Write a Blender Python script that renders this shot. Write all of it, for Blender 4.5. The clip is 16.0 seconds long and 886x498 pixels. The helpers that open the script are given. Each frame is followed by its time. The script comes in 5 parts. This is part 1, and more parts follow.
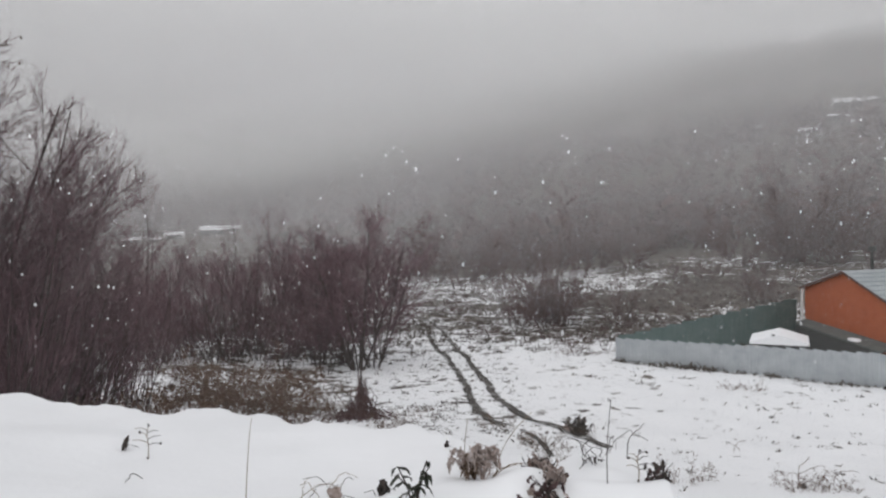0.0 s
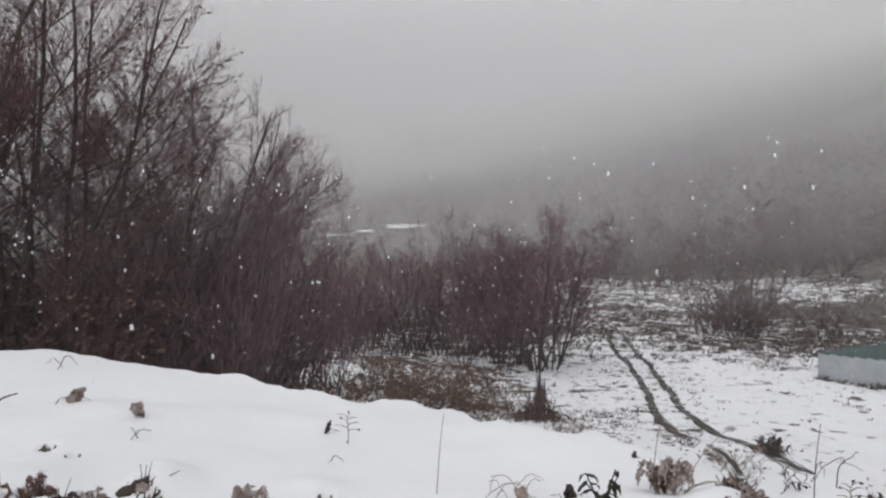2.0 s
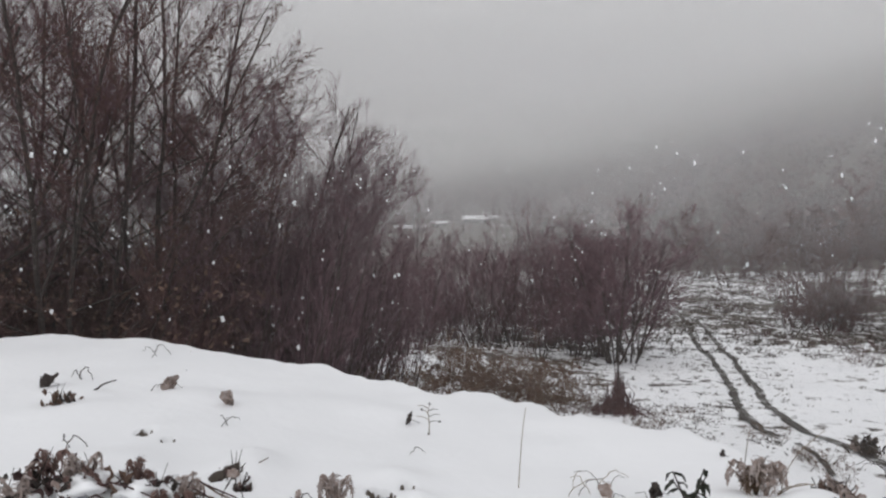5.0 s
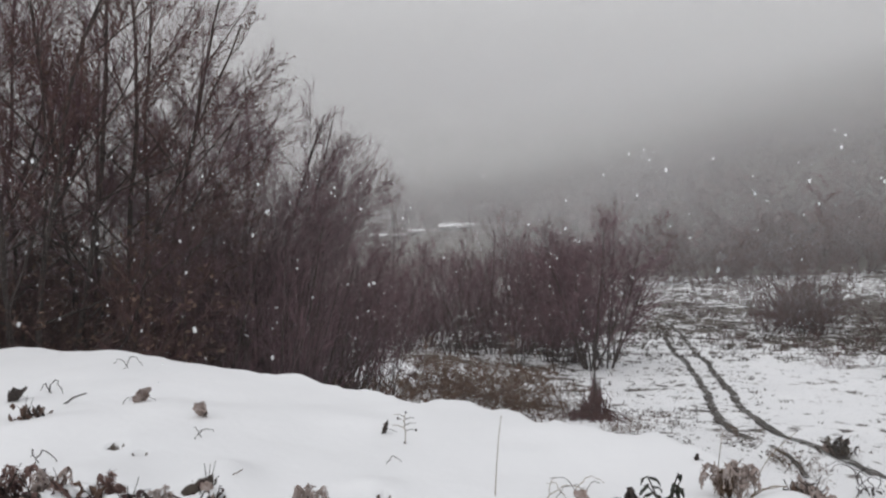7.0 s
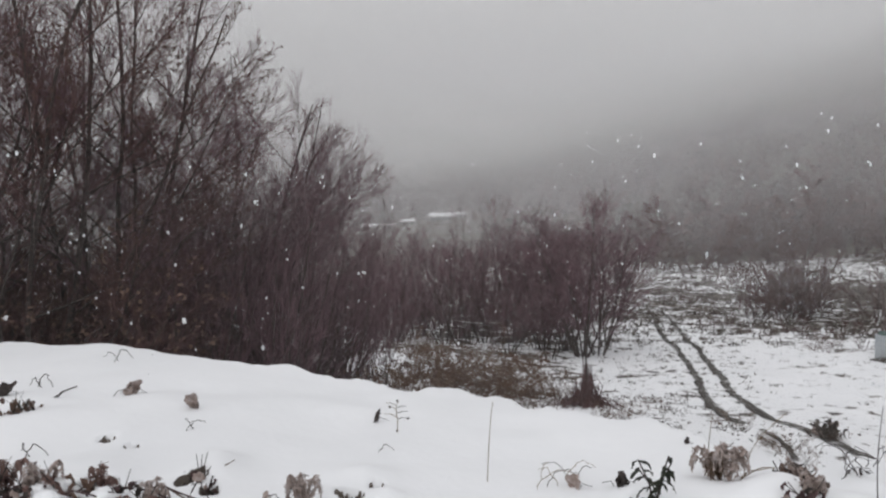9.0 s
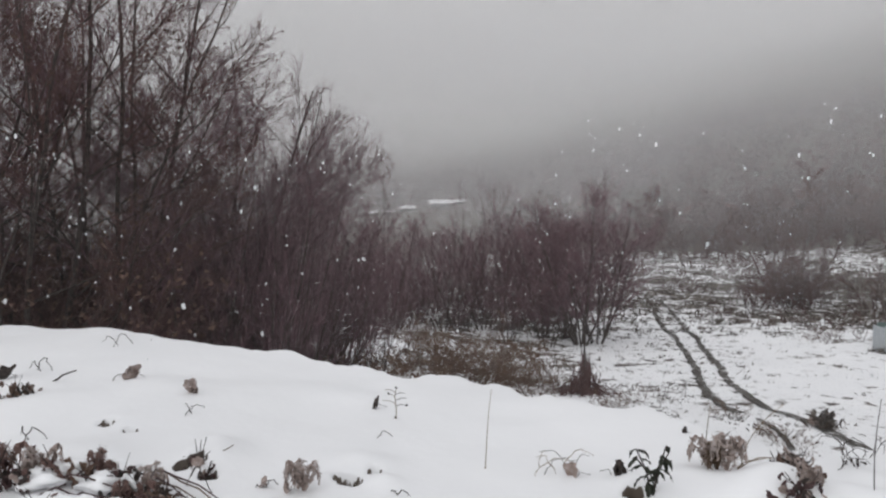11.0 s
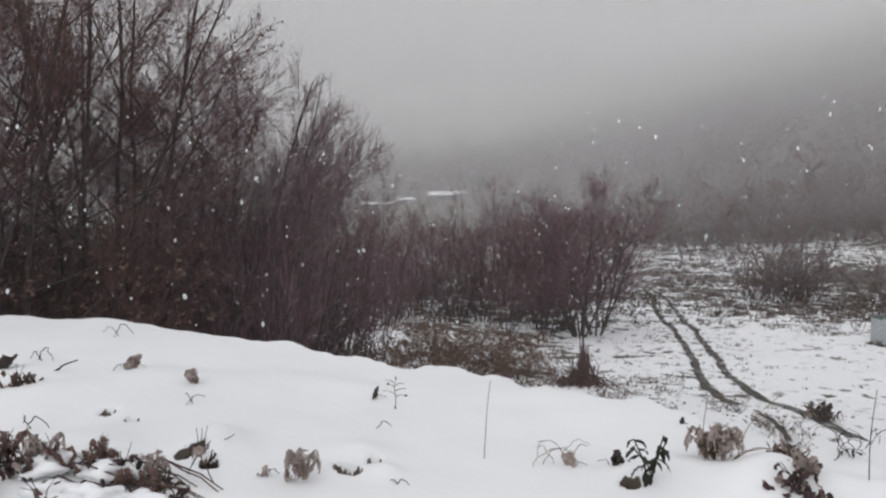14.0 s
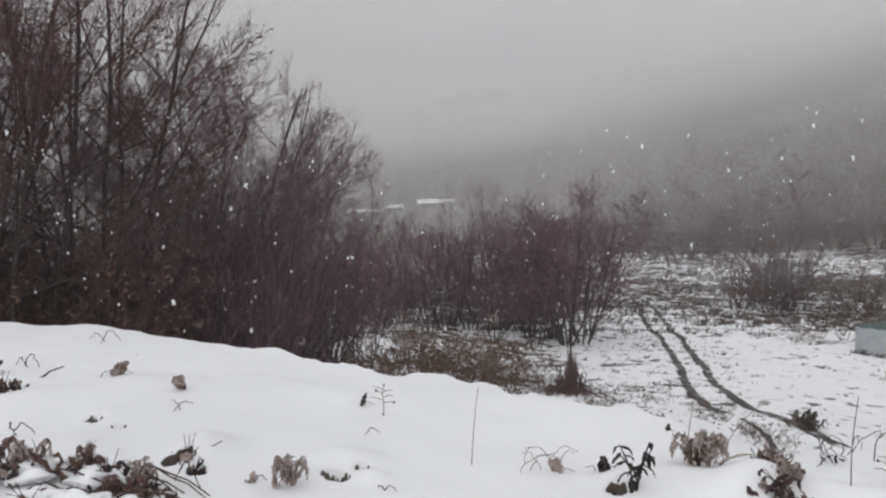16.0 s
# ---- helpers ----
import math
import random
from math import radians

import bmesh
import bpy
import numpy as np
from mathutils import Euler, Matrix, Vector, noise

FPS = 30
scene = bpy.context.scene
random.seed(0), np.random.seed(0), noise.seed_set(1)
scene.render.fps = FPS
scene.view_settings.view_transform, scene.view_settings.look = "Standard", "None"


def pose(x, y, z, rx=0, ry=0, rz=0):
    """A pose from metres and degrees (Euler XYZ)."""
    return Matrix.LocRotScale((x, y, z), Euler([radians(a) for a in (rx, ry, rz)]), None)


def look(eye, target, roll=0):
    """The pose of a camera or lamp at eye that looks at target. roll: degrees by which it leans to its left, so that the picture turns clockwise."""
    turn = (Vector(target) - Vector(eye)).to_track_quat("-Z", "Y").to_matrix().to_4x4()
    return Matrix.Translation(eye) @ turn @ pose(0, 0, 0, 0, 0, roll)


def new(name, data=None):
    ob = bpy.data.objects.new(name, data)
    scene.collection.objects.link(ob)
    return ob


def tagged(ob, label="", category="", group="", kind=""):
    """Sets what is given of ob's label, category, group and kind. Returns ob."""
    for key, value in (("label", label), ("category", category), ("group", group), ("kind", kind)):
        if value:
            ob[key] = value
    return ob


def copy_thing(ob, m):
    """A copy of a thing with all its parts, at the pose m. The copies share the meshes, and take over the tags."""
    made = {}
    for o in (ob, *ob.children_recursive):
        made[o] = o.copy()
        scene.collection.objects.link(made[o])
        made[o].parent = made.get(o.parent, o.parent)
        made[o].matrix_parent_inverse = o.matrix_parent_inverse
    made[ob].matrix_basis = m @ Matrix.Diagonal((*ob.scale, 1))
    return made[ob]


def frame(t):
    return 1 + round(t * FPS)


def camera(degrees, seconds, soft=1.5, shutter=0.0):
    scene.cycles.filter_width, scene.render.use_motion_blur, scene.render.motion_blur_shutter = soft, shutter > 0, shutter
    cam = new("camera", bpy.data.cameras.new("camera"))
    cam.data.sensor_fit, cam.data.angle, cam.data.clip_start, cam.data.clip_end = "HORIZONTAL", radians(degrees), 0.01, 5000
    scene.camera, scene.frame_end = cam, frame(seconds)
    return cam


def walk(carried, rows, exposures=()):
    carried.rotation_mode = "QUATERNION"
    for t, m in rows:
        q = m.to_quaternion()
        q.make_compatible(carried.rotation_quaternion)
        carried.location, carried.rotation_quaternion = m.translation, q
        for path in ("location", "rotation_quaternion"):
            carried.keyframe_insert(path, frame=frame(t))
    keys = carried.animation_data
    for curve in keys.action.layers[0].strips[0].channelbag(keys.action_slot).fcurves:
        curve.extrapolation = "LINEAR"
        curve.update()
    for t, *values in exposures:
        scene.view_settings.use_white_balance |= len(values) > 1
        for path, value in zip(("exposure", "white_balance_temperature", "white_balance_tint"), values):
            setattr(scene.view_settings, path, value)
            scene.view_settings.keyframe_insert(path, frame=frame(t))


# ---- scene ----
import collections

cam = camera(61.6, 16.0, soft=2.3)
PATH = [
    (0, (0.099, 0.004, 1.579), (0.094, 2.003, 1.519), -1.1),
    (0.5, (0.101, 0.021, 1.577), (0.161, 2.019, 1.509), -0.5),
    (1, (0.093, 0.016, 1.587), (0.085, 2.016, 1.565), -0.8),
    (1.5, (0.067, 0.008, 1.576), (-0.184, 1.992, 1.538), -1.0),
    (2, (0.034, -0.06, 1.606), (-0.448, 1.88, 1.552), -0.1),
    (2.5, (0.018, -0.064, 1.611), (-0.595, 1.838, 1.528), 0.5),
    (3, (0.009, -0.068, 1.611), (-0.635, 1.823, 1.523), 0.3),
    (3.5, (0.008, -0.059, 1.61), (-0.662, 1.824, 1.546), -0.2),
    (6, (-0.011, -0.055, 1.621), (-0.683, 1.827, 1.536), -0.6),
    (6.5, (-0.001, -0.053, 1.618), (-0.646, 1.838, 1.538), -0.8),
    (7, (0.008, -0.052, 1.619), (-0.607, 1.85, 1.562), -0.9),
    (7.5, (0.006, -0.054, 1.613), (-0.598, 1.852, 1.543), -1.2),
    (8, (0.005, -0.051, 1.614), (-0.605, 1.853, 1.538), -1.4),
    (8.5, (0.006, -0.05, 1.611), (-0.599, 1.855, 1.538), -1.5),
    (9, (0.015, -0.048, 1.607), (-0.577, 1.861, 1.522), -1.6),
    (11.5, (0.008, -0.039, 1.609), (-0.58, 1.869, 1.488), -0.9),
    (12, (0.013, -0.048, 1.607), (-0.568, 1.862, 1.49), -0.7),
    (12.5, (0.014, -0.051, 1.613), (-0.568, 1.858, 1.495), -0.5),
    (13, (0.009, -0.053, 1.607), (-0.593, 1.85, 1.481), -0.7),
    (13.5, (0.015, -0.049, 1.599), (-0.57, 1.859, 1.469), -0.9),
    (14, (0.012, -0.062, 1.609), (-0.577, 1.844, 1.467), -0.9),
    (14.5, (0.015, -0.064, 1.605), (-0.561, 1.846, 1.463), -0.9),
    (15, (0.022, -0.082, 1.603), (-0.547, 1.831, 1.476), -0.8),
    (15.5, (0.021, -0.092, 1.602), (-0.538, 1.825, 1.48), -0.7),
    (16, (0.02, -0.092, 1.607), (-0.539, 1.824, 1.486), -0.6),
]
walk(cam, [(t, look(eye, target, roll)) for t, eye, target, roll in PATH])

# ---- world and light: flat overcast, brighter overhead ----
world = bpy.data.worlds.new("overcast")
scene.world = world
world.use_nodes = True
wn, wl = world.node_tree.nodes, world.node_tree.links
wn.clear()
w_out = wn.new("ShaderNodeOutputWorld")
w_sky = wn.new("ShaderNodeTexSky")
w_sky.sky_type, w_sky.sun_disc = "NISHITA", False
w_sky.sun_elevation, w_sky.sun_rotation = radians(38), radians(200)
w_sat = wn.new("ShaderNodeHueSaturation")
w_sat.inputs["Saturation"].default_value = 0.12
w_bg = wn.new("ShaderNodeBackground")
w_bg.inputs["Strength"].default_value = 0.05
w_tc = wn.new("ShaderNodeTexCoord")
w_sep = wn.new("ShaderNodeSeparateXYZ")
w_map = wn.new("ShaderNodeMapRange")
w_map.inputs["From Min"].default_value, w_map.inputs["From Max"].default_value = 0.0, 1.0
w_map.inputs["To Min"].default_value, w_map.inputs["To Max"].default_value = 0.73, 0.56
w_grey = wn.new("ShaderNodeMixRGB")
w_grey.blend_type = "MULTIPLY"
w_grey.inputs[0].default_value = 1.0
w_grey.inputs[2].default_value = (0.985, 0.99, 1.02, 1)
w_bg2 = wn.new("ShaderNodeBackground")
w_add = wn.new("ShaderNodeAddShader")
wl.new(w_sky.outputs[0], w_sat.inputs["Color"])
wl.new(w_sat.outputs[0], w_bg.inputs["Color"])
wl.new(w_tc.outputs["Generated"], w_sep.inputs[0])
wl.new(w_sep.outputs["Z"], w_map.inputs["Value"])
wl.new(w_map.outputs[0], w_grey.inputs[1])
wl.new(w_grey.outputs[0], w_bg2.inputs["Color"])
wl.new(w_bg.outputs[0], w_add.inputs[0])
wl.new(w_bg2.outputs[0], w_add.inputs[1])
wl.new(w_add.outputs[0], w_out.inputs["Surface"])
sun = new("sun", bpy.data.lights.new("sun", "SUN"))
sun.data.energy, sun.data.angle, sun.data.color = 0.35, radians(70), (1.0, 0.985, 0.96)
sun.matrix_world = look((0, 0, 60), (20, 55, 0))

# ---- small tools ----
def mesh_from(name, verts, faces):
    me = bpy.data.meshes.new(name)
    me.from_pydata([tuple(v) for v in verts], [], [tuple(f) for f in faces])
    me.update()
    return me


def part(name, bm, material, parent, label=""):
    """One mesh object out of a bmesh (or a ready mesh) under a thing or a part."""
    if isinstance(bm, bmesh.types.BMesh):
        me = bpy.data.meshes.new(name)
        bm.normal_update()
        bm.to_mesh(me)
        bm.free()
    else:
        me = bm
    if not me.materials:
        me.materials.append(material)
    ob = new(name, me)
    ob.parent = parent
    if label:
        ob["label"] = label
    return ob


def thing(name, at, label, category, group="", kind="", turn=0.0, scale=1.0):
    ob = new(name)
    ob.empty_display_size = 0.2
    ob.matrix_basis = Matrix.LocRotScale(at, Euler((0, 0, radians(turn))), Vector((scale,) * 3))
    return tagged(ob, label, category, group, kind)


def box(bm, lo, hi, m=None):
    """A box between two corners, added to bm."""
    vs = [bm.verts.new((x, y, z)) for z in (lo[2], hi[2]) for y in (lo[1], hi[1]) for x in (lo[0], hi[0])]
    if m is not None:
        for v in vs:
            v.co = m @ v.co
    for f in ((0, 2, 3, 1), (4, 5, 7, 6), (0, 1, 5, 4), (2, 6, 7, 3), (0, 4, 6, 2), (1, 3, 7, 5)):
        bm.faces.new([vs[n] for n in f])
    return vs


def lattice(x, y, seed):
    n = np.sin(x * 127.1 + y * 311.7 + seed * 74.7) * 43758.5453
    return n - np.floor(n)


def vnoise(x, y, seed=0):
    """Smooth value noise from 0 to 1 over a grid of step 1."""
    xi, yi = np.floor(x), np.floor(y)
    u, v = x - xi, y - yi
    u, v = u * u * (3 - 2 * u), v * v * (3 - 2 * v)
    a, b = lattice(xi, yi, seed), lattice(xi + 1, yi, seed)
    c, d = lattice(xi, yi + 1, seed), lattice(xi + 1, yi + 1, seed)
    return (a * (1 - u) + b * u) * (1 - v) + (c * (1 - u) + d * u) * v


def ramp(v, lo, hi):
    s = np.clip((v - lo) / (hi - lo), 0, 1)
    return s * s * (3 - 2 * s)


# ---- materials ----
def material(name, rough=0.9):
    m = bpy.data.materials.new(name)
    m.use_nodes = True
    nt = m.node_tree
    b = nt.nodes["Principled BSDF"]
    b.inputs["Roughness"].default_value = rough
    return m, nt.nodes, nt.links, b


def colour_noise(nodes, links, scale, stops, coord="Object", detail=6.0, rough=0.6):
    tc = nodes.new("ShaderNodeTexCoord")
    n = nodes.new("ShaderNodeTexNoise")
    n.inputs["Scale"].default_value, n.inputs["Detail"].default_value = scale, detail
    n.inputs["Roughness"].default_value = rough
    links.new(tc.outputs[coord], n.inputs["Vector"])
    r = nodes.new("ShaderNodeValToRGB")
    r.color_ramp.elements[0].position, r.color_ramp.elements[0].color = stops[0][0], (*stops[0][1], 1)
    r.color_ramp.elements[1].position, r.color_ramp.elements[1].color = stops[-1][0], (*stops[-1][1], 1)
    for p, c in stops[1:-1]:
        r.color_ramp.elements.new(p).color = (*c, 1)
    links.new(n.outputs["Fac"], r.inputs["Fac"])
    return n, r


def bump(nodes, links, b, height, strength=0.4, distance=0.02):
    bp = nodes.new("ShaderNodeBump")
    bp.inputs["Strength"].default_value, bp.inputs["Distance"].default_value = strength, distance
    links.new(height, bp.inputs["Height"])
    links.new(bp.outputs[0], b.inputs["Normal"])


def simple(name, stops, scale=8.0, rough=0.9, bumpy=0.3, distance=0.01, coord="Object"):
    m, nodes, links, b = material(name, rough)
    n, r = colour_noise(nodes, links, scale, stops, coord)
    links.new(r.outputs[0], b.inputs["Base Color"])
    bump(nodes, links, b, n.outputs["Fac"], bumpy, distance)
    return m


BARK = simple("bark", [(0.3, (0.030, 0.024, 0.022)), (0.7, (0.085, 0.068, 0.062))], 14, 0.95, 0.6)
TWIG = simple("twig_bark", [(0.3, (0.056, 0.030, 0.029)), (0.7, (0.124, 0.070, 0.066))], 3, 0.9)
TWIG_RED = simple("reddish_twig_bark", [(0.3, (0.083, 0.048, 0.054)), (0.7, (0.169, 0.100, 0.114))], 2, 0.9)
BROWN = simple("dry_brown_stems", [(0.3, (0.065, 0.042, 0.027)), (0.7, (0.170, 0.115, 0.075))], 2.5, 0.95)
DRY_LEAF = simple("dry_leaf", [(0.3, (0.075, 0.046, 0.034)), (0.7, (0.170, 0.108, 0.080))], 20, 0.85)
TREE_LEAF = simple("old_tree_leaf", [(0.3, (0.045, 0.027, 0.020)), (0.7, (0.105, 0.064, 0.046))], 3, 0.9)
PURPLE_LEAF = simple("dark_purplish_dead_leaf", [(0.3, (0.030, 0.016, 0.017)), (0.7, (0.105, 0.060, 0.058))], 18, 0.85)
RUSTY_LEAF = simple("rusty_dead_leaf", [(0.3, (0.110, 0.062, 0.055)), (0.7, (0.250, 0.165, 0.145))], 18, 0.9)
FROST = simple("frosted_dead_leaf", [(0.3, (0.20, 0.145, 0.125)), (0.5, (0.33, 0.27, 0.245)), (0.7, (0.46, 0.42, 0.41))], 22, 0.9)
STRAW = simple("dry_grass", [(0.3, (0.120, 0.090, 0.060)), (0.7, (0.300, 0.235, 0.160))], 6, 0.95)
DARK_STEM = simple("dark_stem", [(0.3, (0.020, 0.016, 0.015)), (0.7, (0.070, 0.055, 0.048))], 30, 0.9)
DEAD_GRASS = simple("dead_grass", [(0.3, (0.050, 0.042, 0.036)), (0.7, (0.130, 0.108, 0.090))], 2.5, 0.95)
GREEN_LEAF = simple("dark_green_leaf", [(0.3, (0.022, 0.028, 0.018)), (0.7, (0.060, 0.068, 0.045))], 30, 0.6)
MUD = simple("wet_mud", [(0.3, (0.030, 0.026, 0.023)), (0.55, (0.066, 0.057, 0.049)), (0.66, (0.50, 0.50, 0.50)), (0.8, (0.84, 0.85, 0.87))], 1.6, 0.8, 0.8, 0.05)


def snow_ground():
    m, nodes, links, b = material("snow_over_dead_grass", 0.75)
    tc = nodes.new("ShaderNodeTexCoord")
    att = nodes.new("ShaderNodeAttribute")
    att.attribute_name = "bare"
    # fine speckle: stems and clods that stand through the snow
    n1 = nodes.new("ShaderNodeTexNoise")
    n1.inputs["Scale"].default_value, n1.inputs["Detail"].default_value, n1.inputs["Roughness"].default_value = 1.0, 8, 0.66
    links.new(tc.outputs["Object"], n1.inputs["Vector"])
    sub = nodes.new("ShaderNodeMath")
    sub.operation = "SUBTRACT"
    inv = nodes.new("ShaderNodeMapRange")
    inv.inputs["From Min"].default_value, inv.inputs["From Max"].default_value = 0, 1
    inv.inputs["To Min"].default_value, inv.inputs["To Max"].default_value = 0.82, 0.30
    links.new(att.outputs["Fac"], inv.inputs["Value"])
    n5 = nodes.new("ShaderNodeTexNoise")
    n5.inputs["Scale"].default_value, n5.inputs["Detail"].default_value = 0.22, 3
    links.new(tc.outputs["Object"], n5.inputs["Vector"])
    drift = nodes.new("ShaderNodeMath")
    drift.operation = "MULTIPLY_ADD"
    drift.inputs[1].default_value = 0.42
    links.new(n5.outputs["Fac"], drift.inputs[0])
    links.new(n1.outputs["Fac"], drift.inputs[2])
    level = nodes.new("ShaderNodeMath")
    level.operation = "SUBTRACT"
    level.inputs[1].default_value = 0.21
    links.new(drift.outputs[0], level.inputs[0])
    links.new(level.outputs[0], sub.inputs[0])
    links.new(inv.outputs[0], sub.inputs[1])
    edge = nodes.new("ShaderNodeMapRange")
    edge.interpolation_type = "SMOOTHSTEP"
    edge.inputs["From Min"].default_value, edge.inputs["From Max"].default_value = -0.03, 0.05
    links.new(sub.outputs[0], edge.inputs["Value"])
    n2, earth = colour_noise(nodes, links, 0.9, [(0.3, (0.036, 0.029, 0.024)), (0.5, (0.070, 0.055, 0.043)), (0.7, (0.125, 0.095, 0.070))])
    n3, white = colour_noise(nodes, links, 0.35, [(0.3, (0.79, 0.795, 0.81)), (0.7, (0.87, 0.872, 0.885))])
    mix = nodes.new("ShaderNodeMixRGB")
    links.new(edge.outputs[0], mix.inputs[0])
    links.new(white.outputs[0], mix.inputs[1])
    links.new(earth.outputs[0], mix.inputs[2])
    links.new(mix.outputs[0], b.inputs["Base Color"])
    n4 = nodes.new("ShaderNodeTexNoise")
    n4.inputs["Scale"].default_value, n4.inputs["Detail"].default_value = 9, 6
    links.new(tc.outputs["Object"], n4.inputs["Vector"])
    bump(nodes, links, b, n4.outputs["Fac"], 0.25, 0.03)
    return m


SNOW_GROUND = snow_ground()
SNOW = simple("fresh_snow", [(0.3, (0.82, 0.83, 0.85)), (0.7, (0.90, 0.905, 0.92))], 6, 0.7, 0.2, 0.02)


def mist(name, low, high, z0, z1, fade0, fade1, scale, valley=0.0, span=1.0, most=1.0):
    """Haze as a half-clear white sheet standing in for drifting mist, thicker above z0..z1 and down the valley, gone
    above fade0..fade1.
    """
    m = bpy.data.materials.new(name)
    m.use_nodes = True
    nodes, links = m.node_tree.nodes, m.node_tree.links
    nodes.clear()
    out = nodes.new("ShaderNodeOutputMaterial")
    clear = nodes.new("ShaderNodeBsdfTransparent")
    white = nodes.new("ShaderNodeBsdfDiffuse")
    white.inputs["Color"].default_value = (0.98, 0.98, 0.985, 1)
    trans = nodes.new("ShaderNodeBsdfTranslucent")
    trans.inputs["Color"].default_value = (0.98, 0.98, 0.985, 1)
    both = nodes.new("ShaderNodeMixShader")
    links.new(white.outputs[0], both.inputs[1])
    links.new(trans.outputs[0], both.inputs[2])
    tc = nodes.new("ShaderNodeTexCoord")
    sep = nodes.new("ShaderNodeSeparateXYZ")
    links.new(tc.outputs["Object"], sep.inputs[0])
    n = nodes.new("ShaderNodeTexNoise")
    n.inputs["Scale"].default_value, n.inputs["Detail"].default_value, n.inputs["Roughness"].default_value = scale, 4, 0.55
    links.new(tc.outputs["Object"], n.inputs["Vector"])
    off = nodes.new("ShaderNodeMath")
    off.operation = "MULTIPLY_ADD"
    off.inputs[1].default_value = (z1 - z0) * 1.2
    links.new(n.outputs["Fac"], off.inputs[0])
    base = nodes.new("ShaderNodeMath")
    base.operation = "SUBTRACT"
    base.inputs[1].default_value = (z1 - z0) * 0.6
    links.new(sep.outputs["Z"], base.inputs[0])
    links.new(base.outputs[0], off.inputs[2])
    up = nodes.new("ShaderNodeMapRange")
    up.interpolation_type = "SMOOTHSTEP"
    up.inputs["From Min"].default_value, up.inputs["From Max"].default_value = z0, z1
    up.inputs["To Min"].default_value, up.inputs["To Max"].default_value = low, high
    links.new(off.outputs[0], up.inputs["Value"])
    top = nodes.new("ShaderNodeMapRange")
    top.interpolation_type = "SMOOTHSTEP"
    top.inputs["From Min"].default_value, top.inputs["From Max"].default_value = fade0, fade1
    top.inputs["To Min"].default_value, top.inputs["To Max"].default_value = 1, 0
    links.new(sep.outputs["Z"], top.inputs["Value"])
    mul = nodes.new("ShaderNodeMath")
    mul.operation = "MULTIPLY"
    side = nodes.new("ShaderNodeMapRange")
    side.interpolation_type = "SMOOTHSTEP"
    side.inputs["From Min"].default_value, side.inputs["From Max"].default_value = 0.12 * span, -0.30 * span
    side.inputs["To Min"].default_value, side.inputs["To Max"].default_value = 0.0, valley
    links.new(sep.outputs["X"], side.inputs["Value"])
    thick = nodes.new("ShaderNodeMath")
    thick.operation = "ADD"
    thick.use_clamp = True
    links.new(up.outputs[0], thick.inputs[0])
    links.new(side.outputs[0], thick.inputs[1])
    cap = nodes.new("ShaderNodeMath")
    cap.operation = "MINIMUM"
    cap.inputs[1].default_value = most
    links.new(thick.outputs[0], cap.inputs[0])
    links.new(cap.outputs[0], mul.inputs[0])
    links.new(top.outputs[0], mul.inputs[1])
    over = nodes.new("ShaderNodeAttribute")
    over.attribute_name = "clearance"
    amount = nodes.new("ShaderNodeMath")
    amount.operation = "MULTIPLY"
    links.new(mul.outputs[0], amount.inputs[0])
    links.new(over.outputs["Fac"], amount.inputs[1])
    # white noise mixed into the sheet's opacity to soften its edges: strongest where the veil is half thick
    grain = nodes.new("ShaderNodeTexWhiteNoise")
    grain.noise_dimensions = "3D"
    links.new(tc.outputs["Object"], grain.inputs["Vector"])
    centred = nodes.new("ShaderNodeMath")
    centred.operation = "SUBTRACT"
    centred.inputs[1].default_value = 0.5
    links.new(grain.outputs["Value"], centred.inputs[0])
    rest = nodes.new("ShaderNodeMath")
    rest.operation = "SUBTRACT"
    rest.inputs[0].default_value = 1.0
    links.new(amount.outputs[0], rest.inputs[1])
    half = nodes.new("ShaderNodeMath")
    half.operation = "MULTIPLY"
    links.new(amount.outputs[0], half.inputs[0])
    links.new(rest.outputs[0], half.inputs[1])
    swing = nodes.new("ShaderNodeMath")
    swing.operation = "MULTIPLY"
    links.new(half.outputs[0], swing.inputs[0])
    links.new(centred.outputs[0], swing.inputs[1])
    grainy = nodes.new("ShaderNodeMath")
    grainy.operation = "MULTIPLY_ADD"
    grainy.use_clamp = True
    grainy.inputs[1].default_value = 2.0
    links.new(swing.outputs[0], grainy.inputs[0])
    links.new(amount.outputs[0], grainy.inputs[2])
    mix = nodes.new("ShaderNodeMixShader")
    links.new(grainy.outputs[0], mix.inputs[0])
    links.new(clear.outputs[0], mix.inputs[1])
    links.new(both.outputs[0], mix.inputs[2])
    links.new(mix.outputs[0], out.inputs["Surface"])
    return m


# ---- ground: a snowy bank, the field below it, the valley and the hill across ----
EDGE_AZ = (-180, -75, -48, -44.5, -41, -37, -33, -29, -25, -20.6, -15, -12.7, -8, -4, 0, 2, 4.6, 7.2, 9.5, 12, 16, 19, 24, 60, 180)
EDGE_R = (9, 11, 10.1, 9.7, 9.05, 8.05, 7.65, 7.4, 7.1, 6.7, 6.5, 6.3, 5.75, 5.75, 5.65, 5.45, 4.9, 4.6, 4.7, 5.1, 5.0, 4.0, 3.2, 3.0, 9)
FIELD_R = (0, 6, 11.5, 16, 21.3, 27.6, 34.5, 42.5, 69, 130, 5000)
FIELD_Z = (-1.6, -2.2, -3.2, -4.1, -4.8, -5.7, -6.15, -6.45, -7.1, -7.1, -7.1)
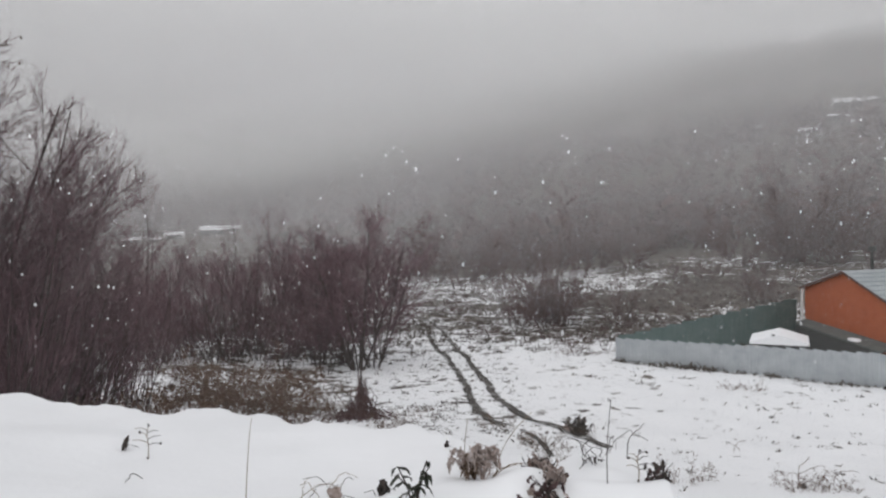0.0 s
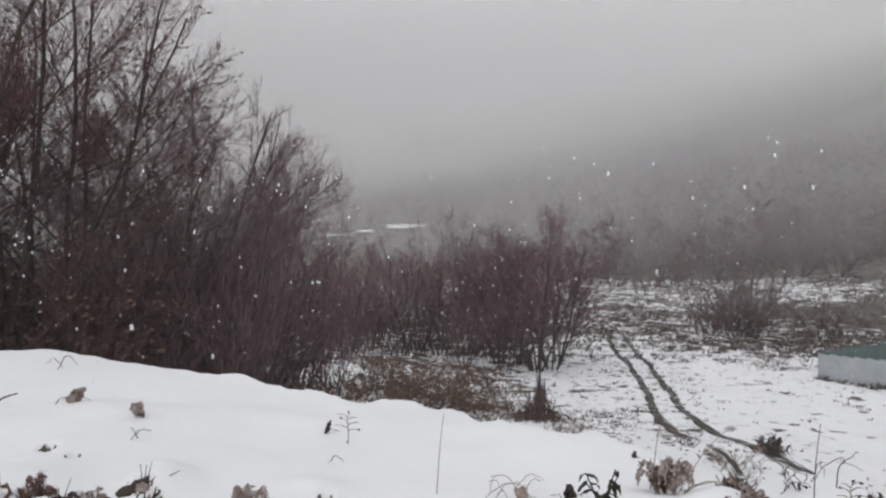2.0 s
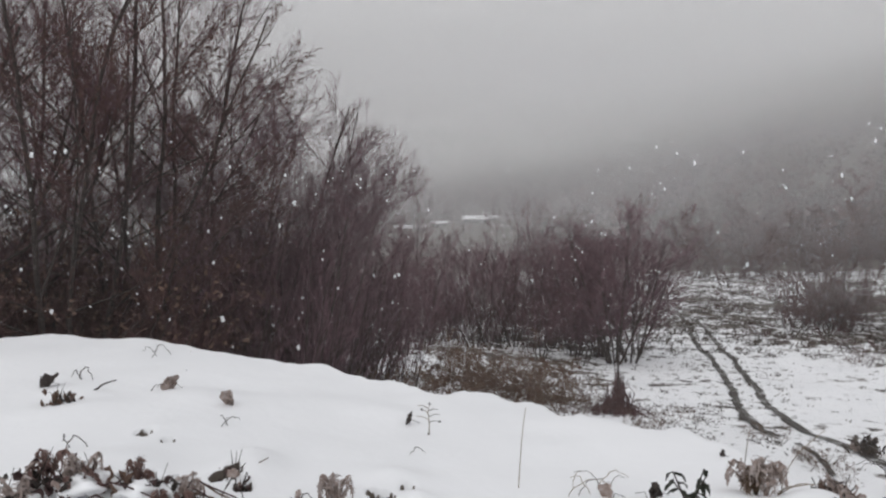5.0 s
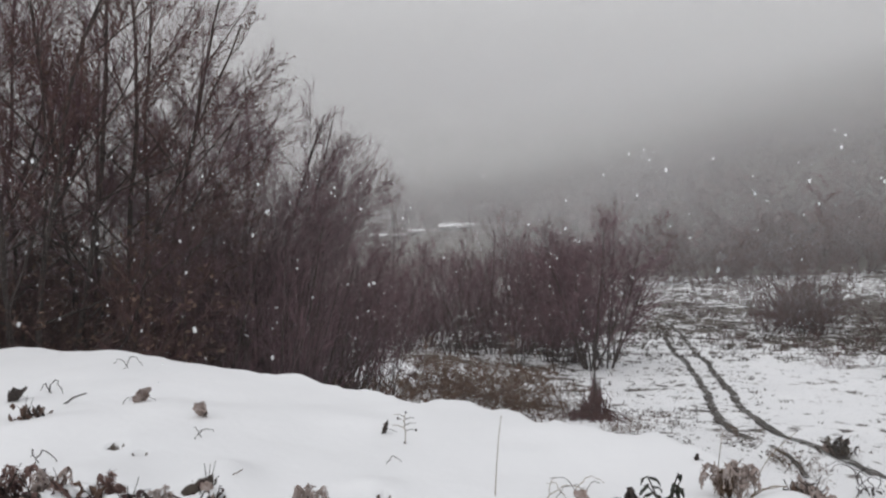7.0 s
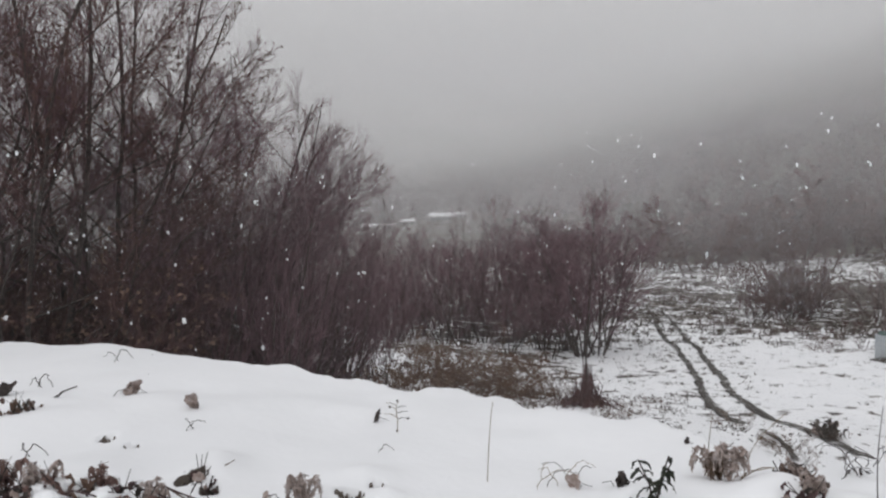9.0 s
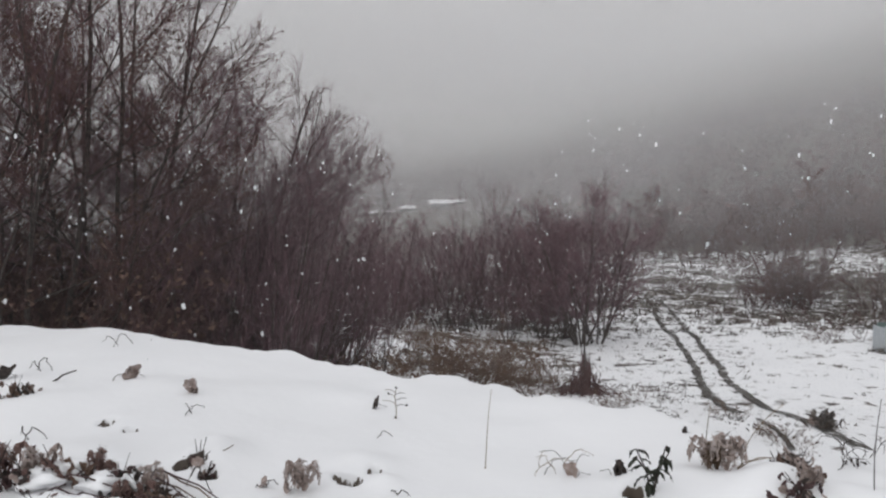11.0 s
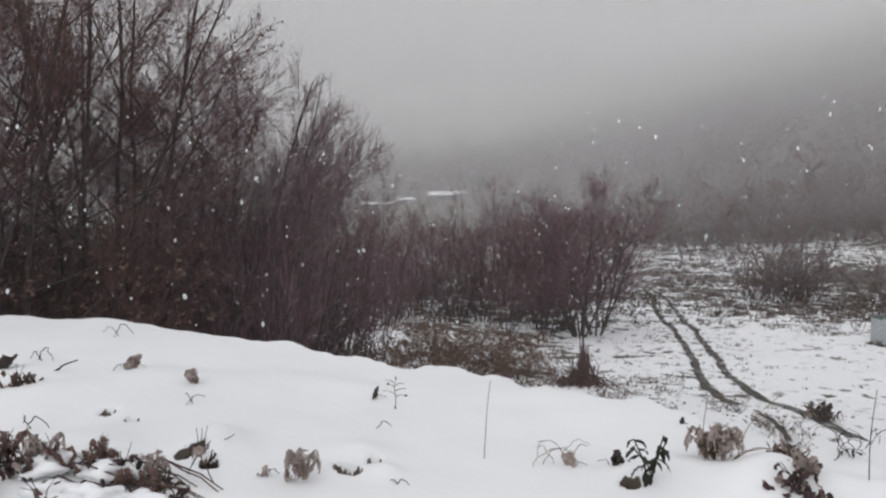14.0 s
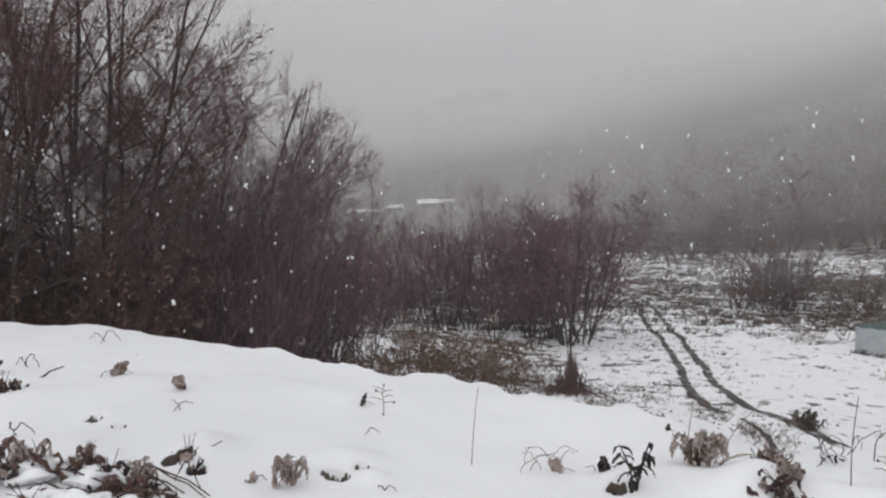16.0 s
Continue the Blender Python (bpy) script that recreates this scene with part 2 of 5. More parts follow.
# two ridges across the valley: their elevation in degrees by bearing
HILL_AZ = (-180, -60, -34, -23, -15, -8, 0, 6, 13, 19, 30, 60, 180)
RIDGE_NEAR = (1, 1, 0.6, 1.2, 2.6, 4.0, 5.2, 5.8, 6.6, 8.2, 9.4, 10, 1)
RIDGE_FAR = (2, 2, 3.6, 5.6, 8.0, 9.0, 9.8, 10.5, 11.2, 11.4, 11.8, 12, 2)


PITS = ((-25.17, 4.06, 0.060, 0.26), (-23.0, 4.20, 0.033, 0.16), (-42.35, 5.32, 0.045, 0.10), (-40.82, 5.14, 0.035, 0.09), (-36.3, 4.4, 0.045, 0.10), (-37.4, 4.36, 0.04, 0.08), (-2.7, 4.02, 0.050, 0.20), (-35.6, 4.22, 0.045, 0.10))
LUMPS = ((-35.2, 4.5, 0.20, 0.07), (-34.6, 4.7, 0.14, 0.05), (-26.6, 4.06, 0.14, 0.05), (-24.1, 4.40, 0.16, 0.05), (-22.2, 4.05, 0.10, 0.05), (-2.4, 4.17, 0.12, 0.06), (-41.5, 5.4, 0.2, 0.04), (-44.5, 4.7, 0.3, 0.07), (1.4, 4.3, 0.2, 0.06), (6.2, 4.1, 0.25, 0.10), (7.4, 4.35, 0.18, 0.08), (11.6, 4.2, 0.16, 0.06), (13.2, 4.5, 0.14, 0.05), (14.8, 4.2, 0.13, 0.06), (17.9, 4.3, 0.16, 0.08), (-31, 6.0, 0.5, 0.04), (-47, 6.0, 0.4, 0.06), (-38.5, 6.1, 0.35, 0.04))


def height(x, y):
    """The ground's height in metres at a place of the plan."""
    x, y = np.asarray(x, float), np.asarray(y, float)
    r, az = np.hypot(x, y), np.degrees(np.arctan2(x, y))
    left = ramp(-az, 14, 42)
    bank = 0.03 + 0.20 * left * np.clip(r / 7, 0, 1.2) + (0.05 + 0.07 * ramp(az, -2, 5)) * (vnoise(x * 1.3, y * 1.3, 3) - 0.5) + 0.03 * (vnoise(x * 3, y * 3, 4) - 0.5)
    edge = np.interp(az, EDGE_AZ, EDGE_R) + 0.28 * (vnoise(az * 0.55, r * 0, 5) - 0.5) + 0.10 * (vnoise(az * 1.9, r * 0, 6) - 0.5)
    field = np.interp(r, FIELD_R, FIELD_Z)
    field = field + 1.3 * ramp(-az, 9, 22) * (1 - ramp(r, 30, 60))
    rise = 0.045 * ramp(az, 6, 20) * np.clip(r - 70, 0, 90)
    near, far_up = (np.tan(np.radians(np.interp(az, HILL_AZ, up))) for up in (RIDGE_NEAR, RIDGE_FAR))
    near, far_up = near * 290 + 8.7, far_up * 480 + 8.7
    hill = near * np.clip((r - 150) / 140, 0, 1) ** 1.15 - 0.12 * near * ramp(r, 292, 330)
    hill = hill + (far_up - 0.88 * near) * ramp(r, 330, 480) * (1 - 0.5 * ramp(r, 500, 1500))
    far = ramp(r, 45, 120)
    field = field + rise + hill + 0.16 * (vnoise(x * 0.35, y * 0.35, 1) - 0.5) + 0.06 * (vnoise(x * 0.8, y * 0.8, 2) - 0.5)
    field = field + far * 1.6 * (vnoise(x * 0.05, y * 0.05, 7) - 0.5) + ramp(r, 200, 300) * 9 * (vnoise(x * 0.016, y * 0.016, 8) - 0.5)
    for a, d, wide, deep in PITS:
        gap = np.hypot(x - d * math.sin(radians(a)), y - d * math.cos(radians(a)))
        bank = bank - deep * np.exp(-((gap / wide) ** 4))
    for a, d, wide, high in LUMPS:
        gap = np.hypot(x - d * math.sin(radians(a)), y - d * math.cos(radians(a)))
        bank = bank + high * np.exp(-((gap / wide) ** 2))
    # the bank rounds over its rim and falls to the field
    over = np.clip(r - edge, 0, None)
    slope = bank - 0.75 * over * over / (over + 0.35)
    return np.where(r < edge, bank, np.maximum(slope, field))


CLEARINGS = ((28.7, 243, 6), (27.8, 233, 5.5), (22.8, 233, 4.5), (20.2, 216, 4.5), (26, 224, 4.5), (30.6, 221, 5.5))


def bare(x, y):
    """How much dead growth stands through the snow, 0 to 1; pits are painted full dark earth."""
    r, az = np.hypot(x, y), np.degrees(np.arctan2(x, y))
    big = vnoise(x * 0.09, y * 0.09, 11)
    b = 0.28 + 0.05 * ramp(r, 14, 30) + 0.045 * ramp(r, 20, 26) * (1 - ramp(az, 8, 18))
    b = b + (0.14 + 0.10 * ramp(az, 4, 12) + 0.20 * ramp(az, 9, 14) * ramp(r, 58, 70)) * ramp(r, 50, 60) * (0.35 + 1.2 * big)
    b = b + (0.05 + 0.07 * ramp(az, 3, 7)) * ramp(r, 45, 52) * (1 - ramp(r, 85, 110))
    b = b + 0.11 * (1 - ramp(np.abs(az + 2), 4, 9)) * ramp(r, 22, 30)
    b = b + (0.09 + 0.14 * ramp(r, 36, 41)) * ramp(-az, 5, 11) * ramp(r, 14, 22)
    b = b + 0.35 * ramp(-az, 24, 30) * ramp(r, 11, 14)
    b = b + 0.9 * ramp(r, 120, 170)
    for a, d, wide in CLEARINGS:
        gap = np.hypot(x - d * math.sin(radians(a)), (y - d * math.cos(radians(a))) * 0.8)
        b = b - (0.9 if d > 150 else 0.3) * (1 - ramp(gap, wide * 0.7, wide * 1.3))
    near = r < np.interp(az, EDGE_AZ, EDGE_R) + 1.2
    # dark earth painted past each pit's rim so the hollow shows dark from the camera
    hole = np.zeros_like(r)
    for a, d, wide, deep in PITS:
        gap = np.hypot(x - d * math.sin(radians(a)), y - d * math.cos(radians(a)))
        hole = np.maximum(hole, 1 - ramp(gap, wide * 1.2, wide * 1.65))
    return np.where(near, hole, np.clip(b, 0, 1))


def build_ground():
    az = np.concatenate([np.linspace(-180, -60, 24, endpoint=False), np.linspace(-60, 44, 350, endpoint=False), np.linspace(44, 180, 28, endpoint=False)])
    r = np.concatenate([np.linspace(0.4, 3.4, 26, endpoint=False), np.linspace(3.4, 12, 230, endpoint=False), np.linspace(12, 70, 120, endpoint=False),
                        np.geomspace(70, 900, 70, endpoint=False), np.geomspace(900, 4500, 12)])
    A, R = np.meshgrid(np.radians(az), r)
    X, Y = R * np.sin(A), R * np.cos(A)
    Z = height(X, Y)
    n, k = len(az), len(r)
    co = np.column_stack([X.ravel(), Y.ravel(), Z.ravel()])
    i = np.arange(k - 1)[:, None] * n + np.arange(n)[None]
    j = np.arange(k - 1)[:, None] * n + (np.arange(n)[None] + 1) % n
    quads = np.stack([i, i + n, j + n, j], -1).reshape(-1, 4)
    hub = len(co)
    co = np.vstack([co, [[0, 0, 0.03]]])
    tris = [(hub, int(a), int((a + 1) % n)) for a in range(n)]
    me = mesh_from("ground", co.tolist(), quads.tolist() + [t[::-1] for t in tris])
    at = me.attributes.new("bare", "FLOAT", "POINT")
    at.data.foreach_set("value", np.append(bare(X, Y).ravel(), 0.0).astype(np.float32))
    me.polygons.foreach_set("use_smooth", [True] * len(me.polygons))
    me.materials.append(SNOW_GROUND)
    return tagged(new("ground", me), "snow-covered bank, field and hillside with dead grass showing through", "ground", kind="structure")


build_ground()


def on(az, r):
    """A place on the ground by bearing in degrees (right of straight ahead) and distance."""
    x, y = r * math.sin(radians(az)), r * math.cos(radians(az))
    return Vector((x, y, float(height(x, y))))


# ---- sheets standing in for drifting mist over the valley ----
def haze_sheet(r, mat, top, soft=0.06):
    """A half-clear arc-shaped sheet in place of haze over the ground, thinning out towards it."""
    a = np.radians(np.linspace(-78, 62, 160))
    x, y = r * np.sin(a), r * np.cos(a)
    foot = height(x, y) + 0.004 * r
    co = np.vstack([np.column_stack([x, y, foot + (top - foot) * f ** 1.6]) for f in np.linspace(0, 1, 30)])
    zs = range(30)
    n = len(a)
    fs = [(q * n + p, q * n + p + 1, (q + 1) * n + p + 1, (q + 1) * n + p) for q in range(len(zs) - 1) for p in range(n - 1)]
    me = mesh_from("haze_sheet", co.tolist(), fs)
    at = me.attributes.new("clearance", "FLOAT", "POINT")
    at.data.foreach_set("value", ramp(co[:, 2] - height(co[:, 0], co[:, 1]), 0.004 * r, soft * r).astype(np.float32))
    me.materials.append(mat)
    me.polygons.foreach_set("use_smooth", [True] * len(me.polygons))
    return tagged(new("haze_sheet", me), "pale half-clear sheet standing in for drifting snow mist", "mist", kind="stuff")


# first sheet is added to lift the dark of the near trees and brush
haze_sheet(13, mist("veil_near", 0.022, 0.022, 0, 3, 1.8, 3.2, 0.05), 3.4)
haze_sheet(60, mist("mist_light", 0.10, 0.14, 2, 8, 6, 13, 0.025, 0.06, 60, 0.2), 14)
haze_sheet(115, mist("mist_valley", 0.15, 0.22, 2, 26, 24, 50, 0.014, 0.14, 115, 0.23), 60)
haze_sheet(160, mist("mist_field", 0.16, 0.24, 2, 30, 34, 70, 0.013, 0.16, 160, 0.24), 80)
haze_sheet(215, mist("mist_slope", 0.24, 0.44, 2, 40, 44, 96, 0.011, 0.20, 215, 0.6), 110, 0.10)
haze_sheet(300, mist("mist_wood", 0.42, 0.75, 0, 45, 58, 140, 0.010, 0.35, 300, 0.85), 160, 0.09)
haze_sheet(420, mist("mist_hill", 0.74, 0.90, -5, 50, 80, 200, 0.008, 0.2, 420), 240, 0.055)


# ---- wheel tracks across the field ----
def wheel_track(azr, width):
    pts = [on(a, r) for a, r in azr]
    fine = []
    for a, b in zip(pts, pts[1:]):
        k = max(2, int((b - a).length / 0.35))
        fine += [a.lerp(b, s / k) for s in range(k)]
    fine.append(pts[-1])
    rows = []
    for i, p in enumerate(fine):
        d = (fine[min(i + 1, len(fine) - 1)] - fine[max(i - 1, 0)]).normalized()
        side = Vector((d.y, -d.x, 0)).normalized()
        wob = 0.30 * (float(vnoise(p.y * 0.22, p.x * 0 + 3, 21)) - 0.5)
        row = []
        for s in (-1, -0.5, 0, 0.5, 1):
            w = width * (0.25 + 0.55 * float(vnoise(p.y * 2.4, s * 3.0 + p.x * 0, 22)))
            q = p + side * (wob + s * w)
            q.z = float(height(q.x, q.y)) + (0.05 if abs(s) < 1 else 0.03) - 0.02 * (s == 0)
            row.append(q)
        rows.append(row)
    verts = [v for row in rows for v in row]
    faces = [(i * 5 + j, i * 5 + j + 1, i * 5 + j + 6, i * 5 + j + 5) for i in range(len(rows) - 1) for j in range(4)]
    me = mesh_from("wheel_track", verts, faces)
    me.materials.append(MUD)
    return tagged(new("wheel_track", me), "dark muddy wheel track pressed through the snow", "track", "wheel tracks", "structure")


wheel_track([(4.9, 26.1), (2.6, 30.0), (2.1, 32.3), (1.0, 40), (-0.5, 49.5), (-2, 69)], 0.33)
wheel_track([(8.3, 19.6), (7.7, 20.9), (6.75, 23.2), (5.9, 24.6)], 0.15)
wheel_track([(13.4, 20.4), (11.9, 22), (9, 25.2), (5.8, 29.4), (3.8, 33.7), (2.5, 40), (0.4, 55), (-1.5, 70)], 0.33)


# ---- bare trees and shrubs ----
def tubes(lines, sides):
    """A mesh of thin tapering tubes along polylines of (points, radii)."""
    verts, faces, base = [], [], 0
    ang = np.arange(sides) * 2 * np.pi / sides
    by_length = collections.defaultdict(list)
    for line in lines:
        by_length[len(line[0])].append(line)
    for n, some in by_length.items():
        pts, rad = np.array([q[0] for q in some]), np.array([q[1] for q in some])
        d = np.gradient(pts, axis=1)
        d /= np.linalg.norm(d, axis=2, keepdims=True) + 1e-9
        ref = np.where(np.abs(d[..., 2:3]) > 0.9, np.array([1.0, 0, 0]), np.array([0, 0, 1.0]))
        u = np.cross(d, ref)
        u /= np.linalg.norm(u, axis=2, keepdims=True) + 1e-9
        v = np.cross(d, u)
        ring = pts[:, :, None] + rad[:, :, None, None] * (np.cos(ang)[:, None] * u[:, :, None] + np.sin(ang)[:, None] * v[:, :, None])
        verts.append(ring.reshape(-1, 3))
        first = base + np.arange(len(some))[:, None, None] * n * sides + np.arange(n - 1)[None, :, None] * sides
        i = first + np.arange(sides)
        j = first + (np.arange(sides) + 1) % sides
        faces.append(np.stack([i, j, j + sides, i + sides], -1).reshape(-1, 4))
        base += len(some) * n * sides
    return np.vstack(verts), np.vstack(faces)


def limb(rng, start, way, length, radius, bend, lift, segs):
    """A wandering, tapering polyline."""
    pts, p, d = [start], start.copy(), way / np.linalg.norm(way)
    for _ in range(segs):
        d = d + rng.normal(0, bend, 3) + np.array([0, 0, lift])
        d /= np.linalg.norm(d)
        p = p + d * length / segs
        pts.append(p.copy())
    return np.array(pts), np.linspace(radius, radius * 0.3, segs + 1)


def grow(rng, stems, tall, lean, plan, stem_radius, start_at=0.2, lift=0.03, spread=0.35, twig=0.006, fine=2):
    """Stems with orders of side branches. plan: for each order, how many on a parent and their share of its length. Returns polylines by order."""
    orders = [[] for _ in range(len(plan) + 1)]

    for s in range(stems):
        turn = 2 * np.pi * (s + rng.uniform(-0.35, 0.35)) / stems
        a = radians(rng.uniform(0.35, 1.0) * lean)
        way = np.array([np.cos(turn) * np.sin(a), np.sin(turn) * np.sin(a), np.cos(a)])
        foot = np.array([np.cos(turn) * spread * rng.uniform(0.2, 1), np.sin(turn) * spread * rng.uniform(0.2, 1), -0.25])
        orders[0].append(limb(rng, foot, way, tall * rng.uniform(0.82, 1.0) * (1.06 - 0.38 * a / radians(lean)), stem_radius * rng.uniform(0.6, 1.0), 0.045, lift, 6))
    for o, (many, share, angle) in enumerate(plan):
        for pts, rad in orders[o]:
            whole = np.linalg.norm(np.diff(pts, axis=0), axis=1).sum()
            for _ in range(max(1, int(many * rng.uniform(0.7, 1.3)))):
                f = start_at + (1 - start_at) * rng.random() ** 0.85
                k = min(int(f * (len(pts) - 1)), len(pts) - 2)
                u = f * (len(pts) - 1) - k
                p = pts[k] * (1 - u) + pts[k + 1] * u
                d = pts[k + 1] - pts[k]
                d = d / (np.linalg.norm(d) + 1e-9)
                side = rng.normal(0, 1, 3)
                side -= d * side.dot(d)
                side /= np.linalg.norm(side) + 1e-9
                g = radians(angle * rng.uniform(0.6, 1.3))
                way = d * np.cos(g) + side * np.sin(g) + np.array([0, 0, 0.10])
                size = whole * share * (1.15 - 0.65 * f) * rng.uniform(0.6, 1.25)
                rr = max(twig, (rad[k] * (1 - u) + rad[k + 1] * u) * 0.55)
                orders[o + 1].append(limb(rng, p, way, size, rr, 0.05, lift, fine if o == len(plan) - 1 else (5 if fine > 1 else 3, 3, 2, 2)[min(o, 3)]))
    return orders


def leaves_on(rng, lines, many, size):
    """Curled dry leaves, two triangles each, along twigs."""
    vs, fs = [], []
    for _ in range(many):
        pts, _r = lines[rng.integers(len(lines))]
        p = pts[rng.integers(1, len(pts))]
        a, b = rng.normal(0, 1, 3), rng.normal(0, 1, 3)
        a, b = a / np.linalg.norm(a) * size * rng.uniform(0.6, 1.3), b / np.linalg.norm(b) * size * 0.35
        k = len(vs)
        vs += [p, p + a * 0.5 + b, p + a + b * 0.2, p + a * 0.5 - b * 1.2]
        fs += [(k, k + 1, k + 2), (k, k + 2, k + 3)]
    return vs, fs


def plant_meshes(orders, split):
    """Thick stems and fine crown of a grown plant, as two meshes."""
    sides = (4, 3, 3, 3, 3)
    out = []
    for name, some in (("trunk", range(0, split)), ("crown", range(split, len(orders)))):
        vs, fs, base = [], [], 0
        for o in some:
            if orders[o]:
                v, f = tubes(orders[o], sides[min(o, 4)])
                vs.append(v)
                fs.append(f + base)
                base += len(v)
        out.append(mesh_from(name, np.vstack(vs).tolist(), np.vstack(fs).tolist()))
    return out


def make_plant(name, label, category, group, orders, split, bark, twigs, leaf=None, big=False):
    """A tree or shrub with trunk and crown, standing at the origin until it is moved."""
    ob = thing(name, (0, 0, 0), label, category, group)
    trunk, crown = plant_meshes(orders, split)
    if big:
        for line in orders[0]:
            v, f = tubes([line], 8)
            part("stem", mesh_from("stem", v.tolist(), f.tolist()), bark, ob)
        for line in orders[1]:
            v, f = tubes([line], 5)
            part("limb", mesh_from("limb", v.tolist(), f.tolist()), bark, ob)
        bpy.data.meshes.remove(trunk)
    else:
        tagged(part("trunk", trunk, bark, ob), kind="stuff")
    tagged(part("crown", crown, twigs, ob, "dense crown of fine bare twigs"), kind="stuff")
    if leaf:
        vs, fs = leaf
        part("foliage", mesh_from("foliage", [tuple(v) for v in vs], fs), TREE_LEAF if big else DRY_LEAF, ob, "withered brown leaves still hanging")["kind"] = "stuff"
    return ob


def set_out(kinds, spots):
    """Put the first of each kind at its first spot and copies at the rest. spots: kind, bearing, distance, turn, scale."""
    used = set()
    for k, az, r, turn, size in spots:
        p = on(az, r)
        m = Matrix.LocRotScale(p - Vector((0, 0, 0.05)), Euler((0, 0, radians(turn))), Vector((size,) * 3))
        if k in used:
            c = copy_thing(kinds[k], m)
            c.matrix_basis = m
        else:
            kinds[k].matrix_basis = m
            used.add(k)


def crown_tree(rng, trunks, tall, wide, waist, peak, limbs, boughs, twigs, tips, thick, lean=12, low=0.16):
    """A spreading tree: trunks, straight limbs that fan out to a dome, boughs, twigs and tips along them. Returns polylines by order."""
    orders = [[] for _ in range(5)]
    mid = waist * tall

    def room(p):
        h = p[2]
        r = wide * (1.06 - min(1.0, (h - mid) / (tall - mid)) ** peak) if h > mid else wide * (0.7 + 0.3 * max(h, 0) / mid)
        return r - math.hypot(p[0], p[1])

    def reach(p, d, most):
        """How far a straight limb may go before it leaves the dome."""
        step = 0.25
        n = 0
        while n * step < most and room(p + d * step * (n + 1)) > 0 and p[2] + d[2] * step * (n + 1) < tall:
            n += 1
        return n * step

    for s in range(trunks):
        turn, a = 2 * np.pi * (s + rng.uniform(-.3, .3)) / trunks, radians(lean * rng.uniform(0.4, 1.1))
        way = np.array([np.cos(turn) * np.sin(a), np.sin(turn) * np.sin(a), np.cos(a)])
        foot = np.array([np.cos(turn) * 0.35, np.sin(turn) * 0.35, -0.3])
        line = limb(rng, foot, way, tall * rng.uniform(0.80, 0.97), thick * rng.uniform(0.7, 1.0), 0.05, 0.01, 14)
        # a trunk ends where it would leave the dome
        outside = [k for k, q in enumerate(line[0]) if room(q) < 0.35]
        if outside and outside[0] > 4:
            line = (line[0][:outside[0]], np.linspace(line[1][0], line[1][0] * 0.3, outside[0]))
        orders[0].append(line)
        pts, rad = line
        out = turn
        for k in range(limbs):
            f = low + (0.93 - low) * (k + rng.random()) / limbs
            q = f * (len(pts) - 1.01)
            p = pts[int(q)] + (pts[int(q) + 1] - pts[int(q)]) * (q % 1)
            out += 2.4 + rng.uniform(-.5, .5)
            side = out if rng.random() < 0.4 else turn + rng.uniform(-1.3, 1.3)
            g = radians(72 - 38 * f + rng.uniform(-10, 10))
            d = np.array([math.cos(side) * math.sin(g), math.sin(side) * math.sin(g), math.cos(g)])
            size = reach(p, d, tall * 0.62) * rng.uniform(0.78, 1.0)
            if size < 0.5:
                continue
            r0 = max(0.010, rad[int(q)] * rng.uniform(0.38, 0.58))
            orders[1].append((*limb(rng, p, d, size, r0, 0.04, 0.016, 9), size))
    plan = ((boughs, 0.40, 36, 0.007, 5, 1.2), (twigs, 0.42, 36, 0.0048, 2, 0.7), (tips, 0.5, 34, 0.0040, 1, 0.34))
    for o, (many, share, angle, least, segs, most) in enumerate(plan):
        for pts, rad, whole in orders[o + 1]:
            n = len(pts) - 1
            count = max(2, int(many * min(1.5, 0.35 + 0.65 * whole / most) * rng.uniform(0.8, 1.2)))
            for c in range(count):
                f = min(0.97, 0.16 + 0.82 * (c + rng.random()) / count)
                k = int(f * n)
                u = f * n - k
                p = pts[k] * (1 - u) + pts[k + 1] * u
                d = pts[k + 1] - pts[k]
                d = d / (np.linalg.norm(d) + 1e-9)
                side = rng.normal(0, 1, 3)
                side -= d * side.dot(d)
                side /= np.linalg.norm(side) + 1e-9
                g = radians(angle * rng.uniform(0.6, 1.35))
                way = d * math.cos(g) + side * math.sin(g) + np.array([0, 0, 0.13])
                size = whole * share * (1.2 - 0.7 * f) * rng.uniform(0.65, 1.3)
                size = max(size, most * 0.22)
                if room(p + way * size) < -0.3:
                    size *= 0.55
                orders[o + 2].append((*limb(rng, p, way, size, max(least, rad[k] * 0.5), 0.07, 0.03, segs), size))
    return [orders[0]] + [[q[:2] for q in some] for some in orders[1:]]


